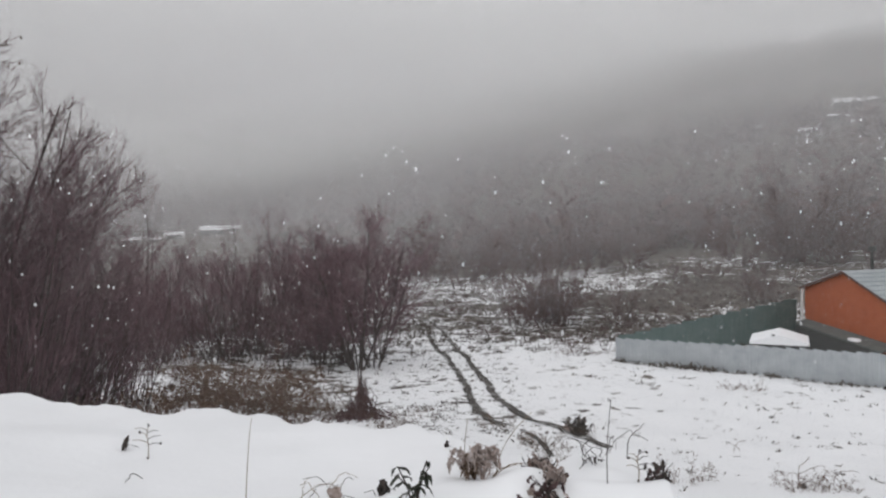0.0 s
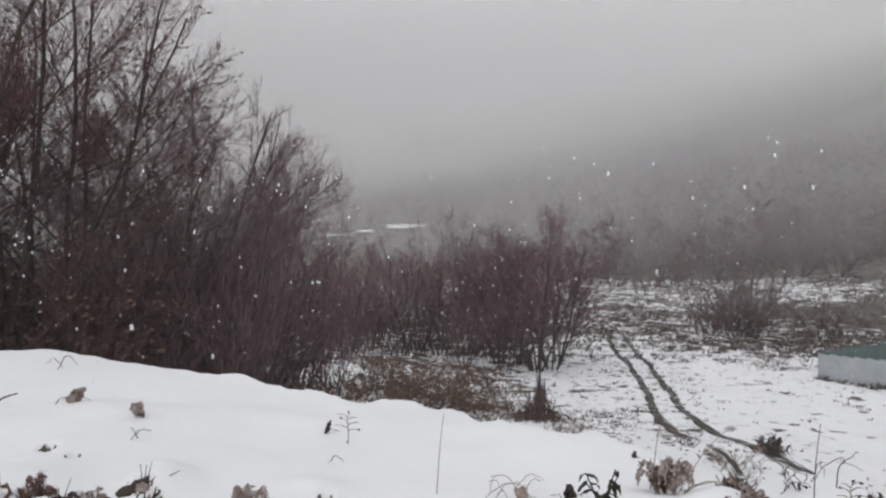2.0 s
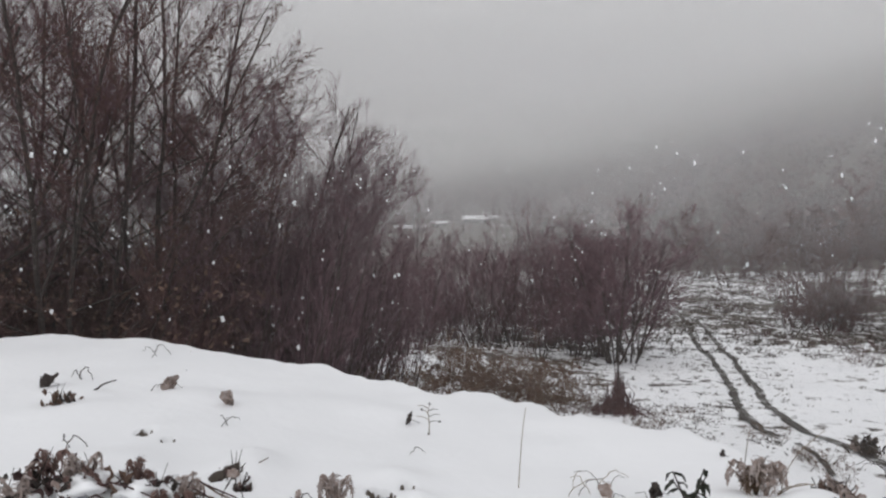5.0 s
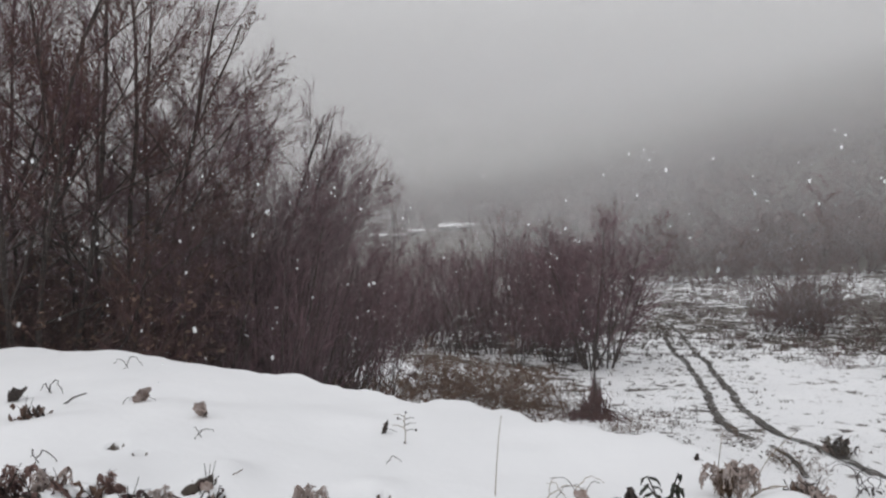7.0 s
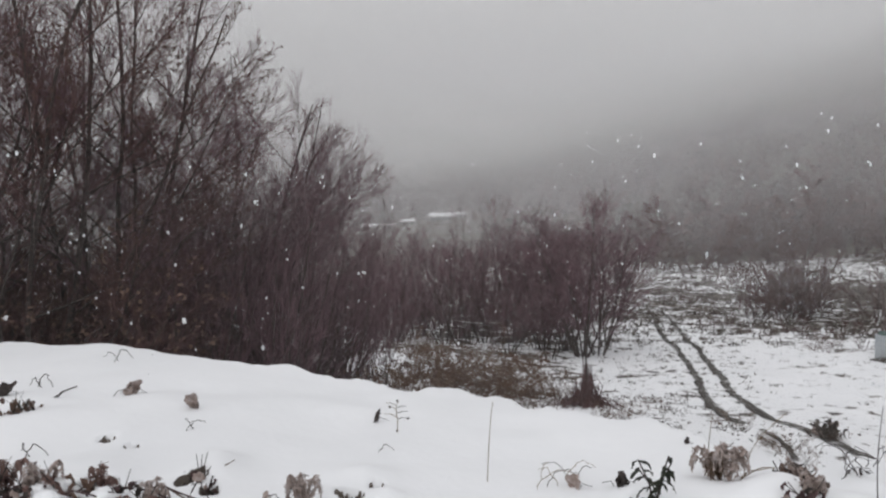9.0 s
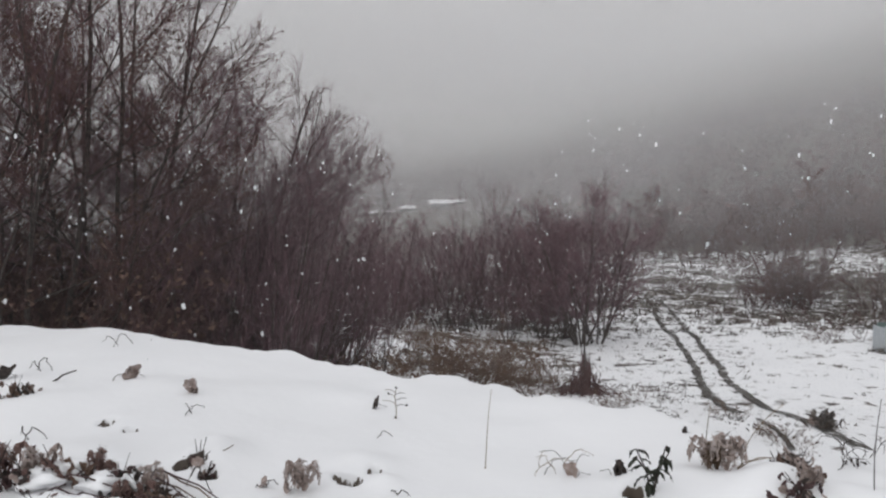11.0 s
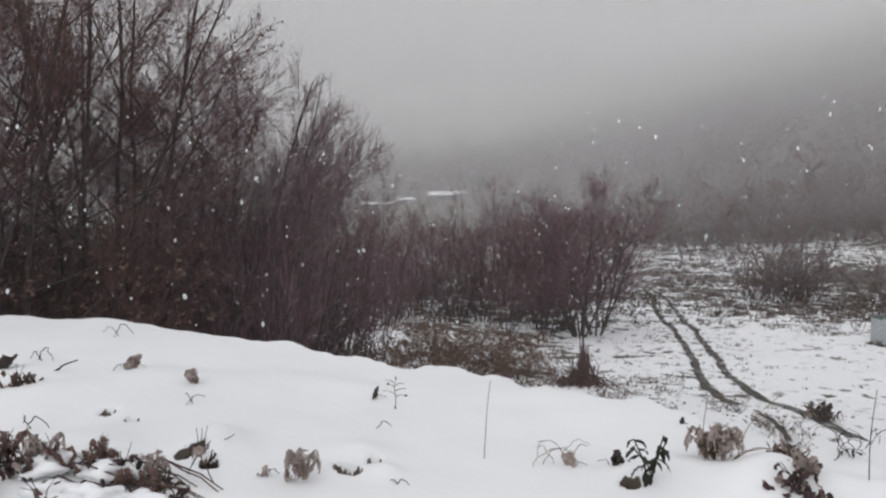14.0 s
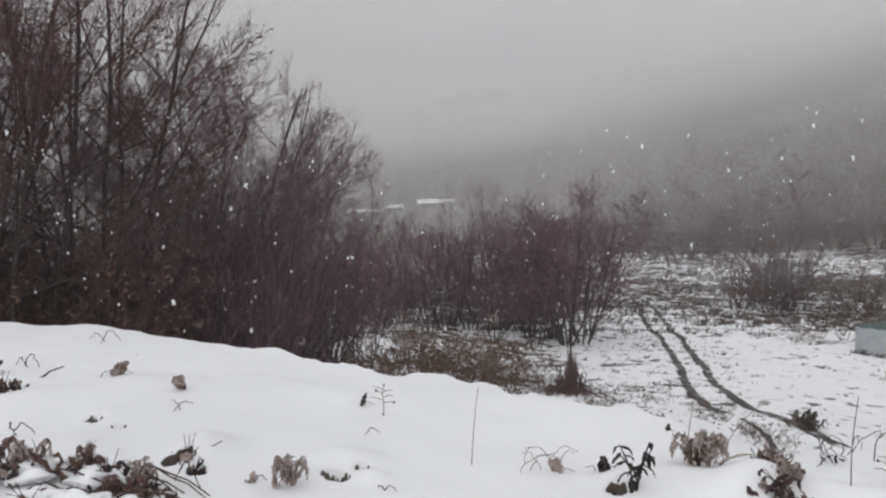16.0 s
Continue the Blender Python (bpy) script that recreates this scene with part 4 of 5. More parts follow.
def stove_pipe():
    p = Vector((25.3, 43.87))
    z = -1.45
    ob = thing("stove_pipe", (p.x, p.y, z), "dark stove pipe with a cowl on the grey roof", "chimney")
    v, f = tubes([(np.array([[0, 0, -0.1], [0, 0, 0.6], [0, 0, 1.15]]), np.array([0.09, 0.09, 0.09]))], 10)
    part("pipe", mesh_from("pipe", v.tolist(), f.tolist()), DARK_BOARD, ob)
    bm = bmesh.new()
    bmesh.ops.create_cone(bm, cap_ends=True, segments=12, radius1=0.26, radius2=0.16, depth=0.3)
    bmesh.ops.translate(bm, vec=(0, 0, 1.25), verts=bm.verts)
    part("cowl", bm, DARK_BOARD, ob)


stove_pipe()


def outbuilding():
    """A low shed under snow between the two fences."""
    p = on(24.3, 46.0)
    ob = thing("outbuilding", p, "low dark shed under a thick white snow roof", "shed", turn=-25)
    top = -5.32 - p.z
    bm = bmesh.new()
    box(bm, (-1.0, -1.1, -0.2), (1.0, 1.1, top))
    bmesh.ops.bevel(bm, geom=bm.edges[:], offset=0.02, segments=1, affect="EDGES")
    part("walls", bm, DARK_BOARD, ob)
    bm = bmesh.new()
    box(bm, (-1.5, -1.6, top), (1.5, 1.6, top + 0.08))
    part("roof", bm, DARK_BOARD, ob)
    bm = bmesh.new()
    box(bm, (-1.5, -1.6, top + 0.08), (1.5, 1.6, top + 0.20))
    bmesh.ops.subdivide_edges(bm, edges=[e for e in bm.edges if abs(e.verts[0].co.x - e.verts[1].co.x) > 1], cuts=5, use_grid_fill=True)
    for v in bm.verts:
        if v.co.z > top + 0.1:
            v.co.z += 0.42 * (1 - abs(v.co.x) / 1.5)
    part("snow", bm, SNOW, ob, "thick snow on the roof")
    bm = bmesh.new()
    box(bm, (-0.35, -1.55, -0.2), (-0.2, -1.42, top + 0.62))
    part("post", bm, DARK_BOARD, ob)


outbuilding()


def stalk_heap():
    """A dark heap of stalks round a stake, at the thicket's edge."""
    rng = np.random.default_rng(5)
    p = on(-6.5, 28.6)
    ob = thing("stalk_heap", p, "dark conical heap of dry stalks leaning on a stake", "heap")
    lines = []
    for _ in range(300):
        a, w = rng.uniform(0, 2 * np.pi), abs(rng.normal(0, 0.6)) + 0.08
        h = 1.9 * max(0.16, 1 - w / 0.85) * rng.uniform(0.45, 1.15)
        foot = np.array([math.cos(a) * w * 1.15, math.sin(a) * w, -0.05])
        tip = np.array([math.cos(a) * w * rng.uniform(0.2, 1.2) + rng.normal(0, .1), math.sin(a) * w * 0.5 + rng.normal(0, .1), h])
        lines.append((np.array([foot, (foot + tip) / 2 + rng.normal(0, 0.1, 3), tip]), np.array([0.022, 0.018, 0.008])))
    v, f = tubes(lines, 3)
    tagged(part("thatch", mesh_from("thatch", v.tolist(), f.tolist()), TWIG, ob), kind="stuff")
    v, f = tubes([(np.array([[0, 0, -0.1], [0.03, 0, 1.2], [0.0, 0.02, 2.35]]), np.array([0.05, 0.045, 0.03]))], 6)
    part("stake", mesh_from("stake", v.tolist(), f.tolist()), BARK, ob)


stalk_heap()


# ---- far houses under snow ----
def far_house(az, r, wide, turn):
    p = on(az, r)
    ob = thing("far_house", p - Vector((0, 0, 0.4)), "far small house with a white snow-covered roof", "house", "far houses", turn=turn - az)
    w, d, h = wide / 2, wide * 0.3, 0.8 + 0.08 * wide
    bm = bmesh.new()
    box(bm, (-w, -d, 0), (w, d, h))
    part("wall", bm, DARK_BOARD, ob)
    bm = bmesh.new()
    pts = [(-w - 0.5, -d - 0.6, h - 0.1), (w + 0.5, -d - 0.6, h - 0.1), (w + 0.5, 0, h + 0.12 * wide + 0.2), (-w - 0.5, 0, h + 0.12 * wide + 0.2), (-w - 0.5, d + 0.6, h - 0.1), (w + 0.5, d + 0.6, h - 0.1)]
    v = [bm.verts.new(q) for q in pts]
    for f in ((0, 1, 2, 3), (3, 2, 5, 4), (0, 3, 4), (1, 5, 2), (0, 4, 5, 1)):
        bm.faces.new([v[k] for k in f])
    part("roof", bm, SNOW, ob, "snow-covered roof")


for az, r, wide, turn in ((-17.2, 210, 6.5, 0), (-20.0, 212, 4, 10), (-21.4, 209, 2.8, 0), (-22.8, 212, 3.6, -15), (-15.9, 212, 3, 15), (20.2, 220, 4, 10), (22.8, 238, 4.5, 0), (26.1, 228, 4, 20),
                          (27.8, 238, 5, -10), (28.9, 247, 11, 5), (30.7, 225, 5, 0)):
    far_house(az, r, wide, turn)


# ---- dead grass standing through the snow of the field ----
def build_tufts():
    rng = np.random.default_rng(31)
    vs, fs = [], []
    made = 0

    def tuft(x, y, big, blades):
        z = float(height(x, y))
        for _ in range(blades):
            t = rng.uniform(0, 2 * np.pi)
            base = np.array([x + rng.normal(0, 0.12) * big, y + rng.normal(0, 0.10) * big, z - 0.02])
            d = np.array([math.cos(t), math.sin(t) * 0.7, rng.uniform(0.15, 1.3)]) * 0.20 * big * rng.uniform(0.3, 1.2)
            side = np.array([-math.sin(t), math.cos(t), 0.4]) * 0.03 * big * rng.uniform(0.4, 1.2)
            n = len(vs)
            vs.extend([base - side, base + side, base + d * 0.6 + side * 0.8 + (0, 0, 0.02), base + d])
            fs.append((n, n + 1, n + 2, n + 3))

    while made < 8500:
        az, r = rng.uniform(-12, 42), 13 + 97 * rng.random()
        x, y = r * math.sin(radians(az)), r * math.cos(radians(az))
        clump = float(vnoise(x * 0.33, y * 0.33, 41))
        if rng.random() > (0.07 + 0.6 * max(0, clump - 0.6) * (1 if r < 45 else 2.5) + 1.2 * max(0, float(bare(x, y)) - 0.36) + (0.5 * max(0, clump - 0.35) if az < 5 and r < 48 else 0)):
            continue
        made += 1
        tuft(x, y, rng.uniform(0.4, 1.2) * (0.5 if r < 30 else 0.8 if r < 47 else 1.8), int(rng.integers(3, 12)))
    # dead weeds in front of the stalk heap and where the tracks end
    for low, high, near, far, many in ((-5.5, 0.8, 23.5, 31, 130), (2.8, 5.0, 23, 26, 26), (5.5, 8.5, 21, 24, 26)):
        for _ in range(many):
            az, r = rng.uniform(low, high), rng.uniform(near, far)
            tuft(r * math.sin(radians(az)), r * math.cos(radians(az)), rng.uniform(0.3, 0.8), 6)
    # weeds along the foot of the grey fence
    for _ in range(170):
        f = rng.random()
        tuft(10.03 + 16.5 * f + rng.normal(0, 0.15) - 0.2, 43.5 - 14.9 * f + rng.normal(0, 0.15) - 0.25, rng.uniform(0.7, 2.0) * (0.4 + float(vnoise(f * 14, 0.5, 44))), 8)
    me = mesh_from("grass_tufts", [tuple(v) for v in vs], fs)
    me.materials.append(DEAD_GRASS)
    tagged(new("grass_tufts", me), "dark dead grass tufts poking through the snow", "grass", kind="stuff")


build_tufts()


# ---- small plants on the bank ----
def spot(az, r, sink=0.0):
    p = on(az, r)
    p.z -= sink
    return p


def leaf_mesh(rng, length, width, curl, fold):
    """One curled leaf with a folded midrib, a few millimetres thick."""
    bm = bmesh.new()
    n = 6
    rows = []
    for k in range(n + 1):
        f = k / n
        a = curl * f
        x = length * (math.sin(a) / curl if abs(curl) > 0.01 else f)
        z = length * ((1 - math.cos(a)) / curl if abs(curl) > 0.01 else 0)
        w = width * math.sin(math.pi * min(0.98, 0.06 + 0.94 * f)) ** 0.8 * 0.5 + 0.002
        rows.append([bm.verts.new((x + rng.normal(0, 0.003), s * w, z + abs(s) * w * fold + rng.normal(0, 0.004))) for s in (-1, -0.4, 0, 0.4, 1)])
    for k in range(n):
        for j in range(4):
            bm.faces.new((rows[k][j], rows[k][j + 1], rows[k + 1][j + 1], rows[k + 1][j]))
    bmesh.ops.solidify(bm, geom=bm.faces[:], thickness=0.003)
    return bm


def withered_leaf(az, r, size, turn, tip, label="withered brown leaf sticking out of the snow", mat=FROST, seed=1, wide=0.75):
    """A crumpled leaf, folded along its midrib and torn at the rim."""
    rng = np.random.default_rng(seed)
    ob = thing("withered_leaf", spot(az, r, 0.015), label, "leaf", "withered leaves")
    m = pose(0, 0, 0, rng.uniform(-25, 25), -tip, turn)
    bm = leaf_mesh(rng, size * 0.8, size * wide, rng.uniform(0.8, 2.0), rng.uniform(0.6, 1.3))
    for v in bm.verts:
        v.co += Vector((rng.normal(0, size * 0.04), rng.normal(0, size * 0.06 * wide), rng.normal(0, size * 0.06 * wide)))
    bmesh.ops.transform(bm, matrix=m, verts=bm.verts)
    part("blade", bm, mat, ob)
    a = rng.uniform(0, 6.28)
    v, f = tubes([(np.array([[0, 0, -0.03], [math.cos(a) * size * 0.3, math.sin(a) * size * 0.2, size * 0.35], [math.cos(a) * size * 0.8, math.sin(a) * size * 0.4, size * 0.2]]), np.array([0.003, 0.0025, 0.002]))], 4)
    part("stalk", mesh_from("stalk", v.tolist(), f.tolist()), DARK_STEM, ob)


def arched_stem(az, r, size, turn, drop, thick=0.004, mat=DARK_STEM, label="thin dry stem arching out of the snow", name="dry_grass"):
    """A stem that rises, bends over and hangs."""
    ob = thing(name, spot(az, r, 0.03), label, "grass", "dry grass", turn=turn)
    k = np.linspace(0, 1, 10)
    pts = np.column_stack([size * 0.9 * k ** 1.3, size * 0.08 * np.sin(k * 5), size * (np.sin(k * np.pi * drop) * 0.6 + 0.02)])
    rough = np.random.default_rng(int(abs(az) * 100))
    pts[1:] += rough.normal(0, size * (0.03 if drop > 0.5 else 0.012), (9, 3))
    v, f = tubes([(pts, np.linspace(thick, thick * 0.55, 10))], 5)
    part("stem", mesh_from("stem", v.tolist(), f.tolist()), mat, ob)
    return ob, pts


def grass_stem(az, r, tall, sway, turn, mat=STRAW):
    ob = thing("tall_grass", spot(az, r, 0.03), "single tall thin grass stem in the snow", "grass", turn=turn)
    k = np.linspace(0, 1, 12)
    pts = np.column_stack([sway * k ** 2, 0.02 * np.sin(k * 4), tall * k])
    v, f = tubes([(pts, np.linspace(0.0034, 0.0018, 12))], 5)
    part("stem", mesh_from("stem", v.tolist(), f.tolist()), mat, ob)


def weed(az, r, tall, seed, arms, mat=DARK_STEM):
    """A stiff dead weed: stem, short arms and dark seed heads."""
    rng = np.random.default_rng(seed)
    ob = thing("dead_weed", spot(az, r, 0.02), "dead weed with short side stems and dark seed heads", "weed", "dead weeds")
    pts = np.array([[0, 0, -0.02], [0.006, 0, tall * 0.4], [-0.004, 0, tall * 0.75], [0.01, 0, tall]])
    v, f = tubes([(pts, np.array([0.004, 0.0035, 0.003, 0.002]))], 5)
    part("stem", mesh_from("stem", v.tolist(), f.tolist()), STRAW if mat is DARK_STEM else mat, ob)
    heads = [pts[-1]]
    for k in range(arms):
        f0 = 0.45 + 0.5 * k / arms
        s = -1 if k % 2 else 1
        a = np.array([0, 0, tall * f0])
        b = a + np.array([s * tall * rng.uniform(0.22, 0.4), rng.uniform(-.1, .1) * tall, tall * rng.uniform(0.0, 0.18)])
        v, f = tubes([(np.array([a, (a + b) / 2 + (0, 0, 0.01), b]), np.array([0.0028, 0.0024, 0.0016]))], 4)
        part("arm", mesh_from("arm", v.tolist(), f.tolist()), STRAW if k % 2 else mat, ob)
        if k % 3 == 0:
            heads.append(b)
    heads.append(np.array([0.0, 0, 0.03]))
    for h in heads:
        bm = bmesh.new()
        bmesh.ops.create_icosphere(bm, subdivisions=1, radius=1.0)
        for q in bm.verts:
            q.co = Vector((q.co.x * 0.010, q.co.y * 0.008, q.co.z * 0.011)) * rng.uniform(0.4, 1.3) + Vector(h)
        part("seed_head", bm, mat, ob)


def fern_clump(az, r, size, seed, fronds, mat, label="clump of dry tan fern fronds bent under snow"):
    """Dead fronds that arch over: midribs with many small leaflets."""
    rng = np.random.default_rng(seed)
    ob = thing("dry_fern", spot(az, r, 0.03), label, "fern", "dry ferns")
    for _ in range(fronds):
        t, reach = rng.uniform(0, 2 * np.pi), size * rng.uniform(0.2, 0.52)
        k = np.linspace(0, 1, 9)
        up = size * rng.uniform(0.6, 1.0)
        out = reach * np.sin(k * 2.1) * (0.4 + 0.6 * k)
        pts = np.column_stack([math.cos(t) * out, math.sin(t) * out, up * np.sin(k * 2.55) * 0.95])
        vs, fs = tubes([(pts, np.linspace(0.006, 0.003, 9))], 4)
        vs, fs = vs.tolist(), fs.tolist()
        across = np.array([-math.sin(t), math.cos(t), 0.0])
        for _k in range(44):
            f0 = rng.uniform(0.2, 1.0) * 7.99
            p = pts[int(f0)] + (pts[int(f0) + 1] - pts[int(f0)]) * (f0 % 1)
            s = 1 if rng.random() < 0.5 else -1
            d = (across * s + rng.normal(0, 0.4, 3)) * size * 0.10 + np.array([0, 0, -size * rng.uniform(0.0, 0.14)])
            w = np.array([math.cos(t), math.sin(t), rng.normal(0, 0.3)]) * size * 0.022
            n = len(vs)
            vs += [list(p - w * 0.6), list(p + w * 0.6), list(p + d * 0.7 + w), list(p + d), list(p + d * 0.6 - w)]
            fs += [[n, n + 1, n + 2, n + 3, n + 4]]
        part("frond", mesh_from("frond", vs, fs), mat, ob)
    return ob


def dark_clump(az, r, size, seed, label="dark clump of frosted dead leaves in the snow", mat=DRY_LEAF, many=22):
    rng = np.random.default_rng(seed)
    ob = thing("leaf_clump", spot(az, r, 0.03), label, "plant", "dead leaf clumps")
    for k in range(many):
        bm = leaf_mesh(rng, size * rng.uniform(0.18, 0.42), size * rng.uniform(0.07, 0.17), rng.uniform(0.8, 3.0), rng.uniform(0.3, 1.2))
        m = Matrix.Translation((rng.normal(0, size * 0.2), rng.normal(0, size * 0.17), size * rng.uniform(0, 0.6) * rng.random())) @ pose(0, 0, 0, rng.uniform(-60, 60), rng.uniform(-85, 10), rng.uniform(0, 360))
        for q in bm.verts:
            q.co += Vector(rng.normal(0, size * 0.018, 3))
        bmesh.ops.transform(bm, matrix=m, verts=bm.verts)
        part("leaf", bm, mat if rng.random() < 0.7 else DARK_STEM if rng.random() < 0.6 else FROST, ob)
    for k in range(4):
        a = rng.uniform(0, 2 * np.pi)
        pts = np.array([[0, 0, -0.02], [math.cos(a) * size * 0.15, math.sin(a) * size * 0.1, size * 0.5], [math.cos(a) * size * 0.4, math.sin(a) * size * 0.3, size * rng.uniform(0.6, 1.0)]])
        v, f = tubes([(pts, np.array([0.0035, 0.003, 0.002]))], 4)
        part("stem", mesh_from("stem", v.tolist(), f.tolist()), DARK_STEM, ob)


def leafy_plant(az, r, tall, seed):
    """Dark drooping leaves along a few stems."""
    rng = np.random.default_rng(seed)
    ob = thing("leafy_plant", spot(az, r, 0.04), "dark green drooping leafy plant in the snow", "plant")
    for s in range(4):
        a = rng.uniform(-0.6, 0.6) + (0 if s % 2 else np.pi)
        pts = np.array([[0, 0, 0], [math.cos(a) * 0.03, 0.01, tall * 0.5], [math.cos(a) * tall * 0.28, 0.03 * s - 0.04, tall * (0.75 + 0.25 * rng.random())]])
        v, f = tubes([(pts, np.array([0.006, 0.005, 0.004]))], 5)
        part("stem", mesh_from("stem", v.tolist(), f.tolist()), DARK_STEM, ob)
        for k in range(7):
            f0 = rng.uniform(0.5, 2.0)
            p = pts[int(min(f0, 1))] + (pts[int(min(f0, 1)) + 1] - pts[int(min(f0, 1))]) * min(1, f0 - int(min(f0, 1)))
            bm = leaf_mesh(rng, rng.uniform(0.06, 0.11), 0.026, 1.5, 0.5)
            bmesh.ops.transform(bm, matrix=Matrix.Translation(p) @ pose(0, 0, 0, 180 + rng.uniform(-20, 20), rng.uniform(-15, 35), rng.uniform(0, 360)), verts=bm.verts)
            part("leaf", bm, GREEN_LEAF, ob)


def bramble_pile():
    """A flattened tangle of dark stems and frosted leaves at the near end of the bank."""
    rng = np.random.default_rng(77)
    spots = [(-47.5, 4.35, 0.26), (-45.6, 4.3, 0.24), (-43.8, 4.2, 0.24), (-41.8, 4.1, 0.23), (-40.2, 4.0, 0.23), (-38.8, 3.95, 0.16), (-49.5, 4.5, 0.28), (-47, 3.9, 0.25), (-51.5, 4.2, 0.3), (-38.0, 3.75, 0.15), (-42.4, 3.95, 0.16), (-39.6, 3.8, 0.18)]
    for n, (az, r, size) in enumerate(spots):
        dark_clump(az, r, size, 100 + n, "flattened brown bramble clump frosted with snow", (PURPLE_LEAF, RUSTY_LEAF, DRY_LEAF)[n % 3], 20)
        if n % 2 == 0:
            fern_clump(az + 0.8, r + 0.05, size * 0.9, 200 + n, 9, RUSTY_LEAF if n % 4 else FROST, "crushed brown fern fronds under snow")
    ob = thing("bramble_runner", spot(-43.5, 4.15), "long dark bramble stems lying over the snow", "bramble")
    for k in range(11):
        a0, r0 = rng.uniform(-49, -39.5), rng.uniform(3.85, 4.4)
        p, q = spot(a0, r0) - ob.location, spot(a0 + rng.uniform(4, 8), r0 - rng.uniform(0.15, 0.45)) - ob.location
        mid = (p + q) / 2 + Vector((0, 0, rng.uniform(0.04, 0.09)))
        pts = np.array([list(p), list(p.lerp(mid, 0.6) + Vector((0, 0, 0.04))), list(mid), list(mid.lerp(q, 0.5) + Vector((0, 0, 0.02))), list(q)])
        v, f = tubes([(pts, np.array([0.006, 0.0055, 0.005, 0.0045, 0.003]))], 5)
        part("stem", mesh_from("stem", v.tolist(), f.tolist()), PURPLE_LEAF if k % 3 else BROWN, ob)
    for n, (az, r, w) in enumerate(((-44.6, 4.36, 0.13), (-41.6, 4.28, 0.13), (-46.2, 3.95, 0.15), (-43.4, 3.8, 0.17), (-40.6, 3.7, 0.13), (-45.0, 3.75, 0.15), (-43.0, 4.14, 0.14), (-40.9, 4.1, 0.12), (-46.8, 4.3, 0.13))):
        snow = thing("snow_cap", spot(az, r), "small cap of snow resting on brambles", "snow", "snow caps")
        bm = bmesh.new()
        bmesh.ops.create_icosphere(bm, subdivisions=3, radius=1.0)
        for q in bm.verts:
            wob = 1 + 0.7 * noise.noise(q.co * 1.9 + Vector((n * 9, 0, 0)))
            q.co = Vector((q.co.x * w * wob, q.co.y * w * 0.55 * wob, max(-0.5, q.co.z) * w * 0.36 * wob + w * 0.30))
        for fc in bm.faces:
            fc.smooth = True
        part("cap", bm, SNOW, snow)


weed(-21.23, 5.35, 0.25, 1, 6)
withered_leaf(-23.0, 5.55, 0.15, 5, 40, "dark curled leaf standing in the snow", DARK_STEM, 3, 0.3)
arched_stem(-22.83, 4.86, 0.13, 10, 0.8)
grass_stem(-14.25, 4.34, 0.52, 0.05, 0)
fern_clump(-28.5, 3.94, 0.22, 7, 13, FROST, "withered fern curled over in the snow")
withered_leaf(-29.6, 3.95, 0.10, 200, 20, seed=8)
arched_stem(-31.7, 4.05, 0.12, 0, 0.7)
arched_stem(-31.2, 4.03, 0.10, 150, 0.8)
withered_leaf(-31.9, 4.06, 0.09, 10, 15, seed=9)
dark_clump(-25.17, 4.08, 0.10, 11, "dark stems in a melted hollow of the snow", DARK_STEM, 8)
arched_stem(-21.4, 3.86, 0.09, 30, 0.9)
arched_stem(-21.0, 3.87, 0.08, 170, 0.8)
dark_clump(-36.2, 4.42, 0.21, 15, "dark purplish clump of dead leaves in the snow", PURPLE_LEAF, 22)
dark_clump(-35.75, 4.26, 0.15, 151, "dark purplish clump of dead leaves in the snow", PURPLE_LEAF, 16)
dark_clump(-36.9, 4.36, 0.08, 152, "dark purplish clump of dead leaves in the snow", PURPLE_LEAF, 8)
arched_stem(-36.3, 4.4, 0.24, 60, 0.45, 0.005, BROWN)
withered_leaf(-36.6, 4.3, 0.10, 80, 10, seed=16)
withered_leaf(-36.39, 5.83, 0.16, 60, 60, seed=17)
withered_leaf(-36.2, 5.83, 0.13, 100, 75, seed=18)
withered_leaf(-40.48, 6.52, 0.18, 170, 50, seed=19)
withered_leaf(-40.9, 6.5, 0.13, 10, 30, seed=20)
arched_stem(-41.9, 6.5, 0.14, 20, 0.6)
arched_stem(-45.7, 6.7, 0.26, 15, 0.28, 0.010, DARK_STEM, "short dark stick slanting out of the snow")
arched_stem(-46.5, 7.25, 0.22, 0, 0.9, 0.006)
arched_stem(-46.2, 7.2, 0.18, 175, 0.9, 0.005)
dark_clump(-47.9, 6.37, 0.2, 22)
dark_clump(-47.0, 6.42, 0.15, 23)
withered_leaf(-48.6, 7.1, 0.2, 0, 10, "dark leaf lying on the snow", DARK_STEM, 24)
arched_stem(-37.0, 5.34, 0.16, 30, 0.75)
arched_stem(-36.4, 5.36, 0.14, 160, 0.6)
arched_stem(-41.63, 7.88, 0.25, 10, 0.85, 0.005)
arched_stem(-41.2, 7.9, 0.2, 190, 0.8, 0.004)
arched_stem(-37.2, 4.1, 0.22, -5, 1.0, 0.005)
arched_stem(-47.6, 5.2, 0.2, 10, 0.85, 0.005)
arched_stem(-47.2, 5.22, 0.16, 160, 0.9, 0.004)
for n, (az, turn, size) in enumerate(((-10.3, 10, 0.3), (-9.6, 30, 0.25), (-8.6, 150, 0.22), (-7.4, 175, 0.28), (-9.9, 90, 0.2), (-7.2, 60, 0.18), (-8.2, 0, 0.26))):
    arched_stem(az, 4.2 + 0.04 * n, size * 0.8, turn, 0.7, 0.0028, DARK_STEM if n % 2 else STRAW, "thin bent dry stem in the snow")
withered_leaf(-7.3, 4.25, 0.12, 80, 60, seed=25)
leafy_plant(-1.4, 4.02, 0.30, 26)
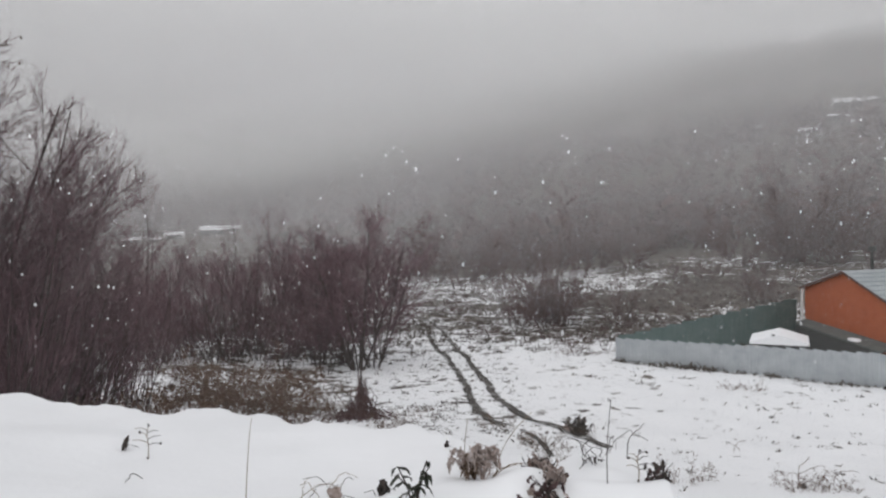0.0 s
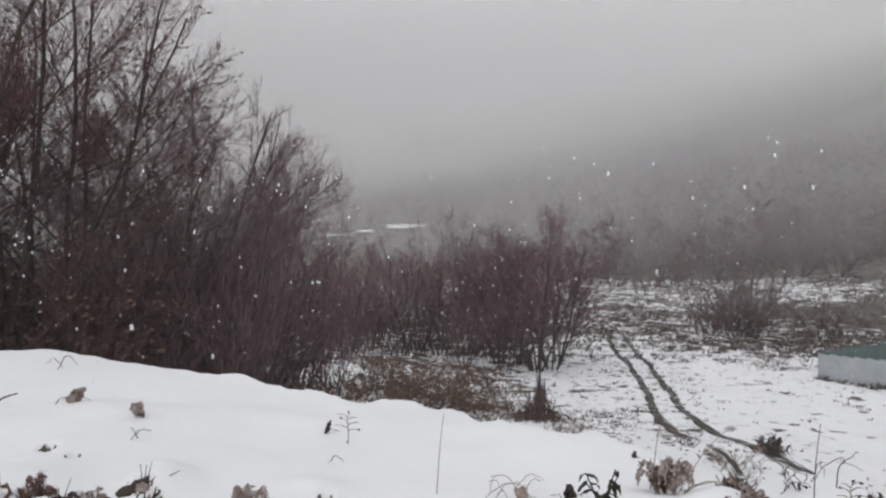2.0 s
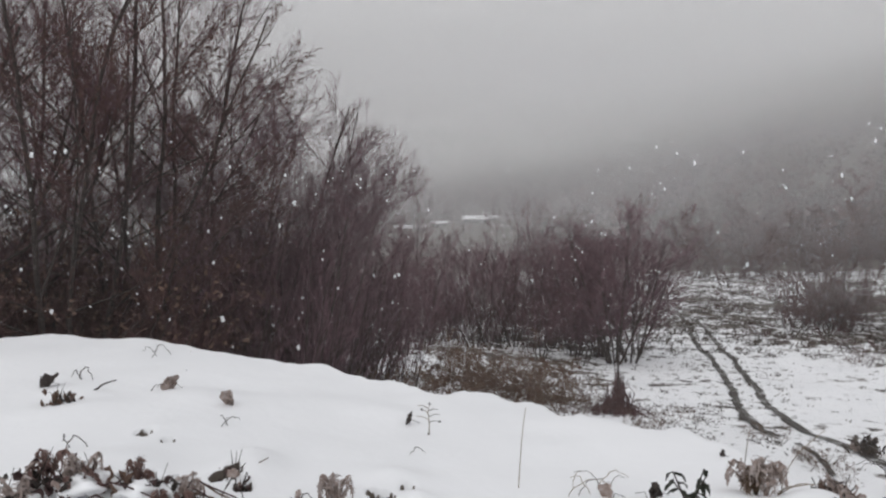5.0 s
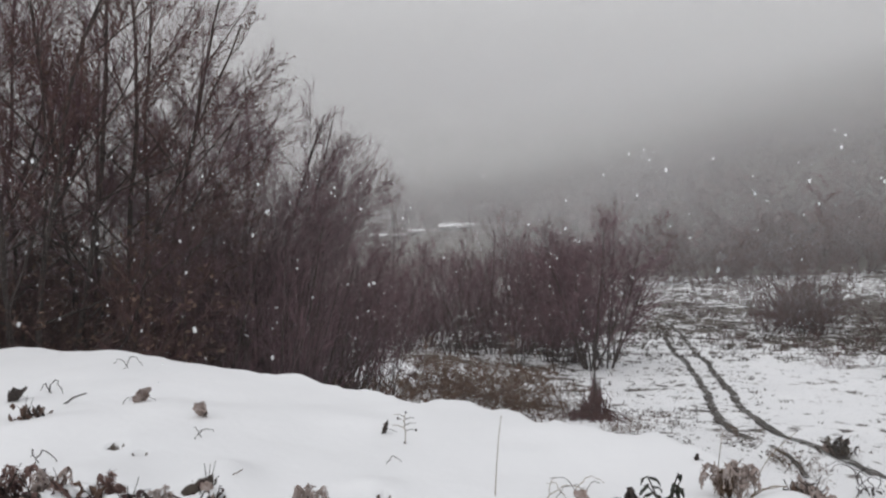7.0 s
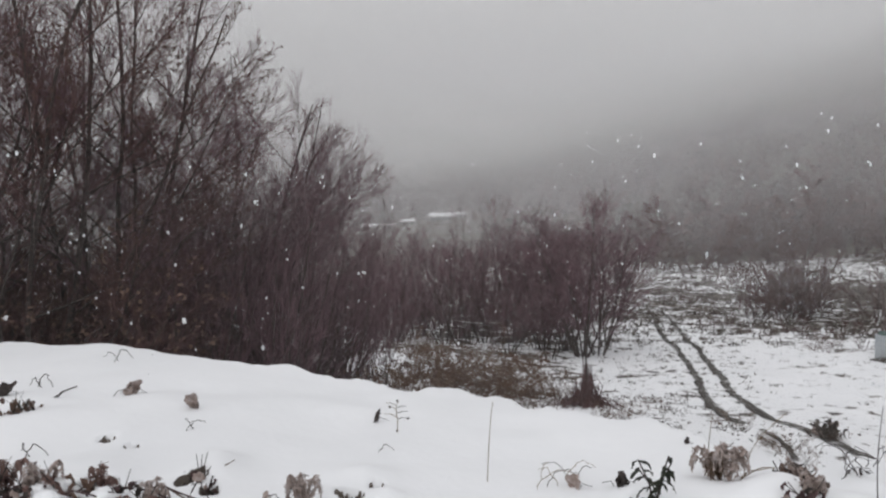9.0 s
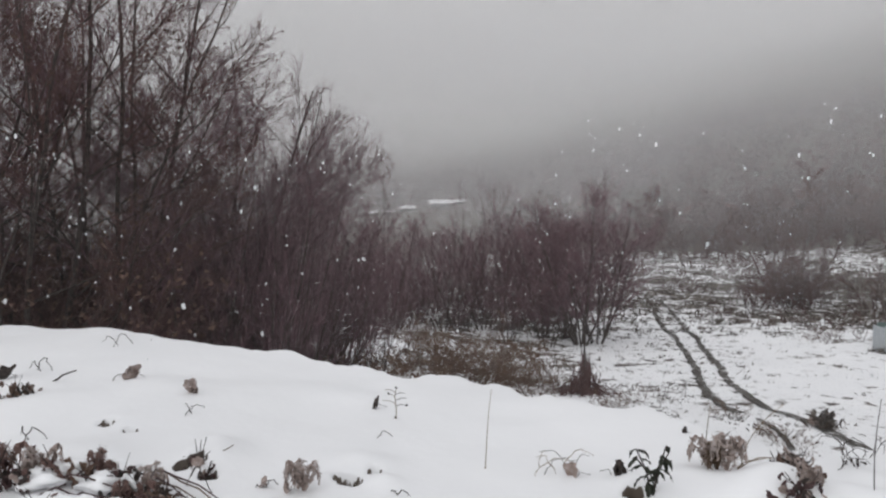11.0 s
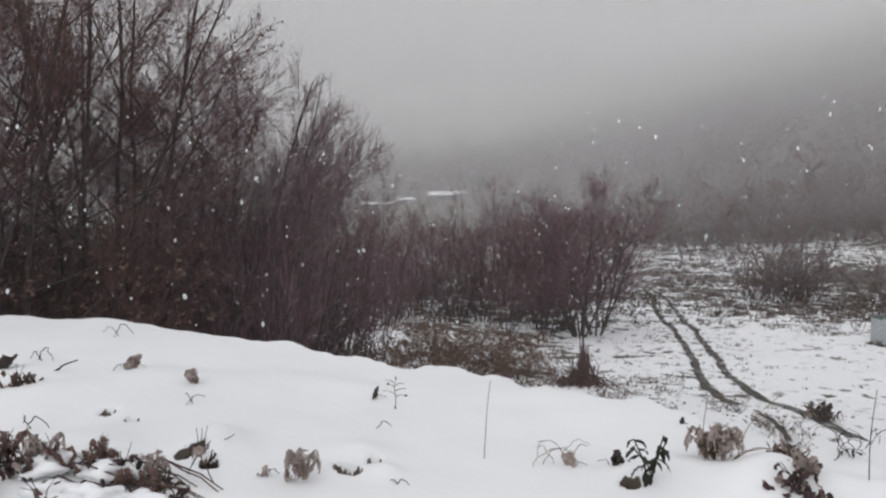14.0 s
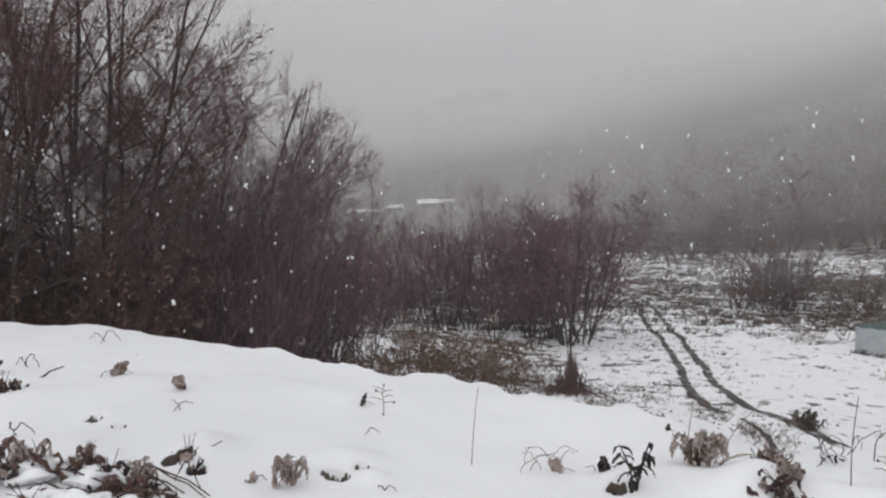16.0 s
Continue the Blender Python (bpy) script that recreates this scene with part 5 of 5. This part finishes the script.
dark_clump(-2.4, 4.05, 0.16, 27, "dark dead leaves in a hollow under the plant", DARK_STEM, 12)
withered_leaf(-4.2, 4.3, 0.12, 10, 15, "small dark leaf on the snow", DARK_STEM, 28)
withered_leaf(-3.5, 4.32, 0.1, 160, 20, "small dark leaf on the snow", DARK_STEM, 29)
fern_clump(2.7, 4.48, 0.27, 30, 13, FROST)
fern_clump(3.9, 4.35, 0.25, 31, 12, FROST)
fern_clump(3.3, 4.4, 0.2, 131, 8, BROWN)
arched_stem(4.3, 4.36, 0.26, -30, 0.45, 0.0045, STRAW)
arched_stem(4.5, 4.34, 0.22, -10, 0.4, 0.004, STRAW)
grass_stem(4.9, 4.5, 0.42, 0.22, 0)
grass_stem(2.4, 4.5, 0.40, 0.03, 0)
dark_clump(9.0, 3.95, 0.22, 32, "dark brown clump of dead leaves in the snow", PURPLE_LEAF, 30)
dark_clump(10.1, 3.9, 0.17, 321, "brown clump of dead leaves in the snow", RUSTY_LEAF, 20)
fern_clump(9.5, 4.1, 0.17, 33, 8, FROST)
dark_clump(10.25, 24.1, 0.85, 390, "dark frosted bush beside the wheel track", DEAD_GRASS, 60)
dark_clump(9.1, 4.5, 0.15, 34, "small brown clump of dead leaves", FROST, 12)
for n, (az, r, size) in enumerate(((7.3, 4.75, 0.12), (7.9, 4.7, 0.13), (8.3, 4.62, 0.15), (8.7, 4.4, 0.17), (9.2, 4.2, 0.15))):
    dark_clump(az, r, size, 140 + n, "brown dead leaves along the rim of the bank", FROST if n % 2 else DRY_LEAF, 18)
for n in range(9):
    arched_stem(11.2 + 0.25 * n, 4.6 + 0.05 * n, 0.18 + 0.02 * n, 40 * n, 0.7, 0.003, DARK_STEM, "thin bent dry stem in the snow")
grass_stem(13.45, 4.19, 0.50, 0.02, 0, DARK_STEM)
withered_leaf(0.88, 5.2, 0.07, 0, 30, "small dark leaf on the snow", DARK_STEM, 36)
weed(15.66, 4.29, 0.20, 37, 7)
arched_stem(14.8, 4.9, 0.32, 60, 0.5, 0.004)
dark_clump(17.3, 4.5, 0.17, 38, "dark twig clump on the rim of the bank", DARK_STEM, 14)
dark_clump(16.8, 4.35, 0.12, 381, "dark twig clump on the rim of the bank", PURPLE_LEAF, 10)
dark_clump(12.3, 4.7, 0.09, 382, "small dark twig clump in the snow", DARK_STEM, 8)
for n, (az, r, size, turn) in enumerate(((25.6, 18.0, 0.8, 20), (25.9, 18.1, 0.9, 60), (26.3, 18.3, 0.5, 150), (27.6, 18.5, 0.7, 0), (28.3, 18.6, 0.6, 200), (21.4, 22.3, 0.5, 30), (21.8, 22.4, 0.4, 170))):
    arched_stem(az, r, size, turn, 0.65, 0.009, BROWN, "thick dead weed stalk bent over the snow")
dark_clump(26.0, 18.1, 0.3, 39, "dark dead weeds bent over the snow", BROWN, 10)
bramble_pile()


# ---- falling snow ----
def flake():
    """Loose flakes that let part of the light through."""
    m, nodes, links, b = material("snowflake", 0.8)
    n, col = colour_noise(nodes, links, 1.3, [(0.3, (0.62, 0.63, 0.65)), (0.7, (0.90, 0.905, 0.92))])
    links.new(col.outputs[0], b.inputs["Base Color"])
    b.inputs["Alpha"].default_value = 0.75
    return m


def build_snowfall():
    rng = np.random.default_rng(51)
    vs, fs = [], []
    shape = [(1, 0, 0), (-1, 0, 0), (0, 1, 0), (0, -1, 0), (0, 0, 1), (0, 0, -1)]
    quad = [(0, 2, 4), (2, 1, 4), (1, 3, 4), (3, 0, 4), (2, 0, 5), (1, 2, 5), (3, 1, 5), (0, 3, 5)]
    for _ in range(1500):
        az, r = radians(rng.uniform(-62, 45)), rng.uniform(4.0, 20)
        z = 1.6 + r * rng.uniform(-0.24, 0.12)
        p = np.array([r * math.sin(az), r * math.cos(az), z])
        if z < float(height(p[0], p[1])) + 0.4:
            continue
        size = (0.0042 + 0.0075 * rng.random() ** 3) * (1 + 0.03 * r)
        n = len(vs)
        turn = Euler((rng.uniform(0, 6), rng.uniform(0, 6), rng.uniform(0, 6))).to_matrix()
        for q in shape:
            w = turn @ (Vector(q) * size * rng.uniform(0.5, 1.2))
            vs.append(tuple(p + np.array([w.x, w.y, w.z * 1.8])))
        fs += [tuple(n + k for k in f) for f in quad]
    me = mesh_from("snowfall", vs, fs)
    me.materials.append(flake())
    tagged(new("snowfall", me), "white snowflakes falling through the air", "snowflakes", kind="stuff")


build_snowfall()
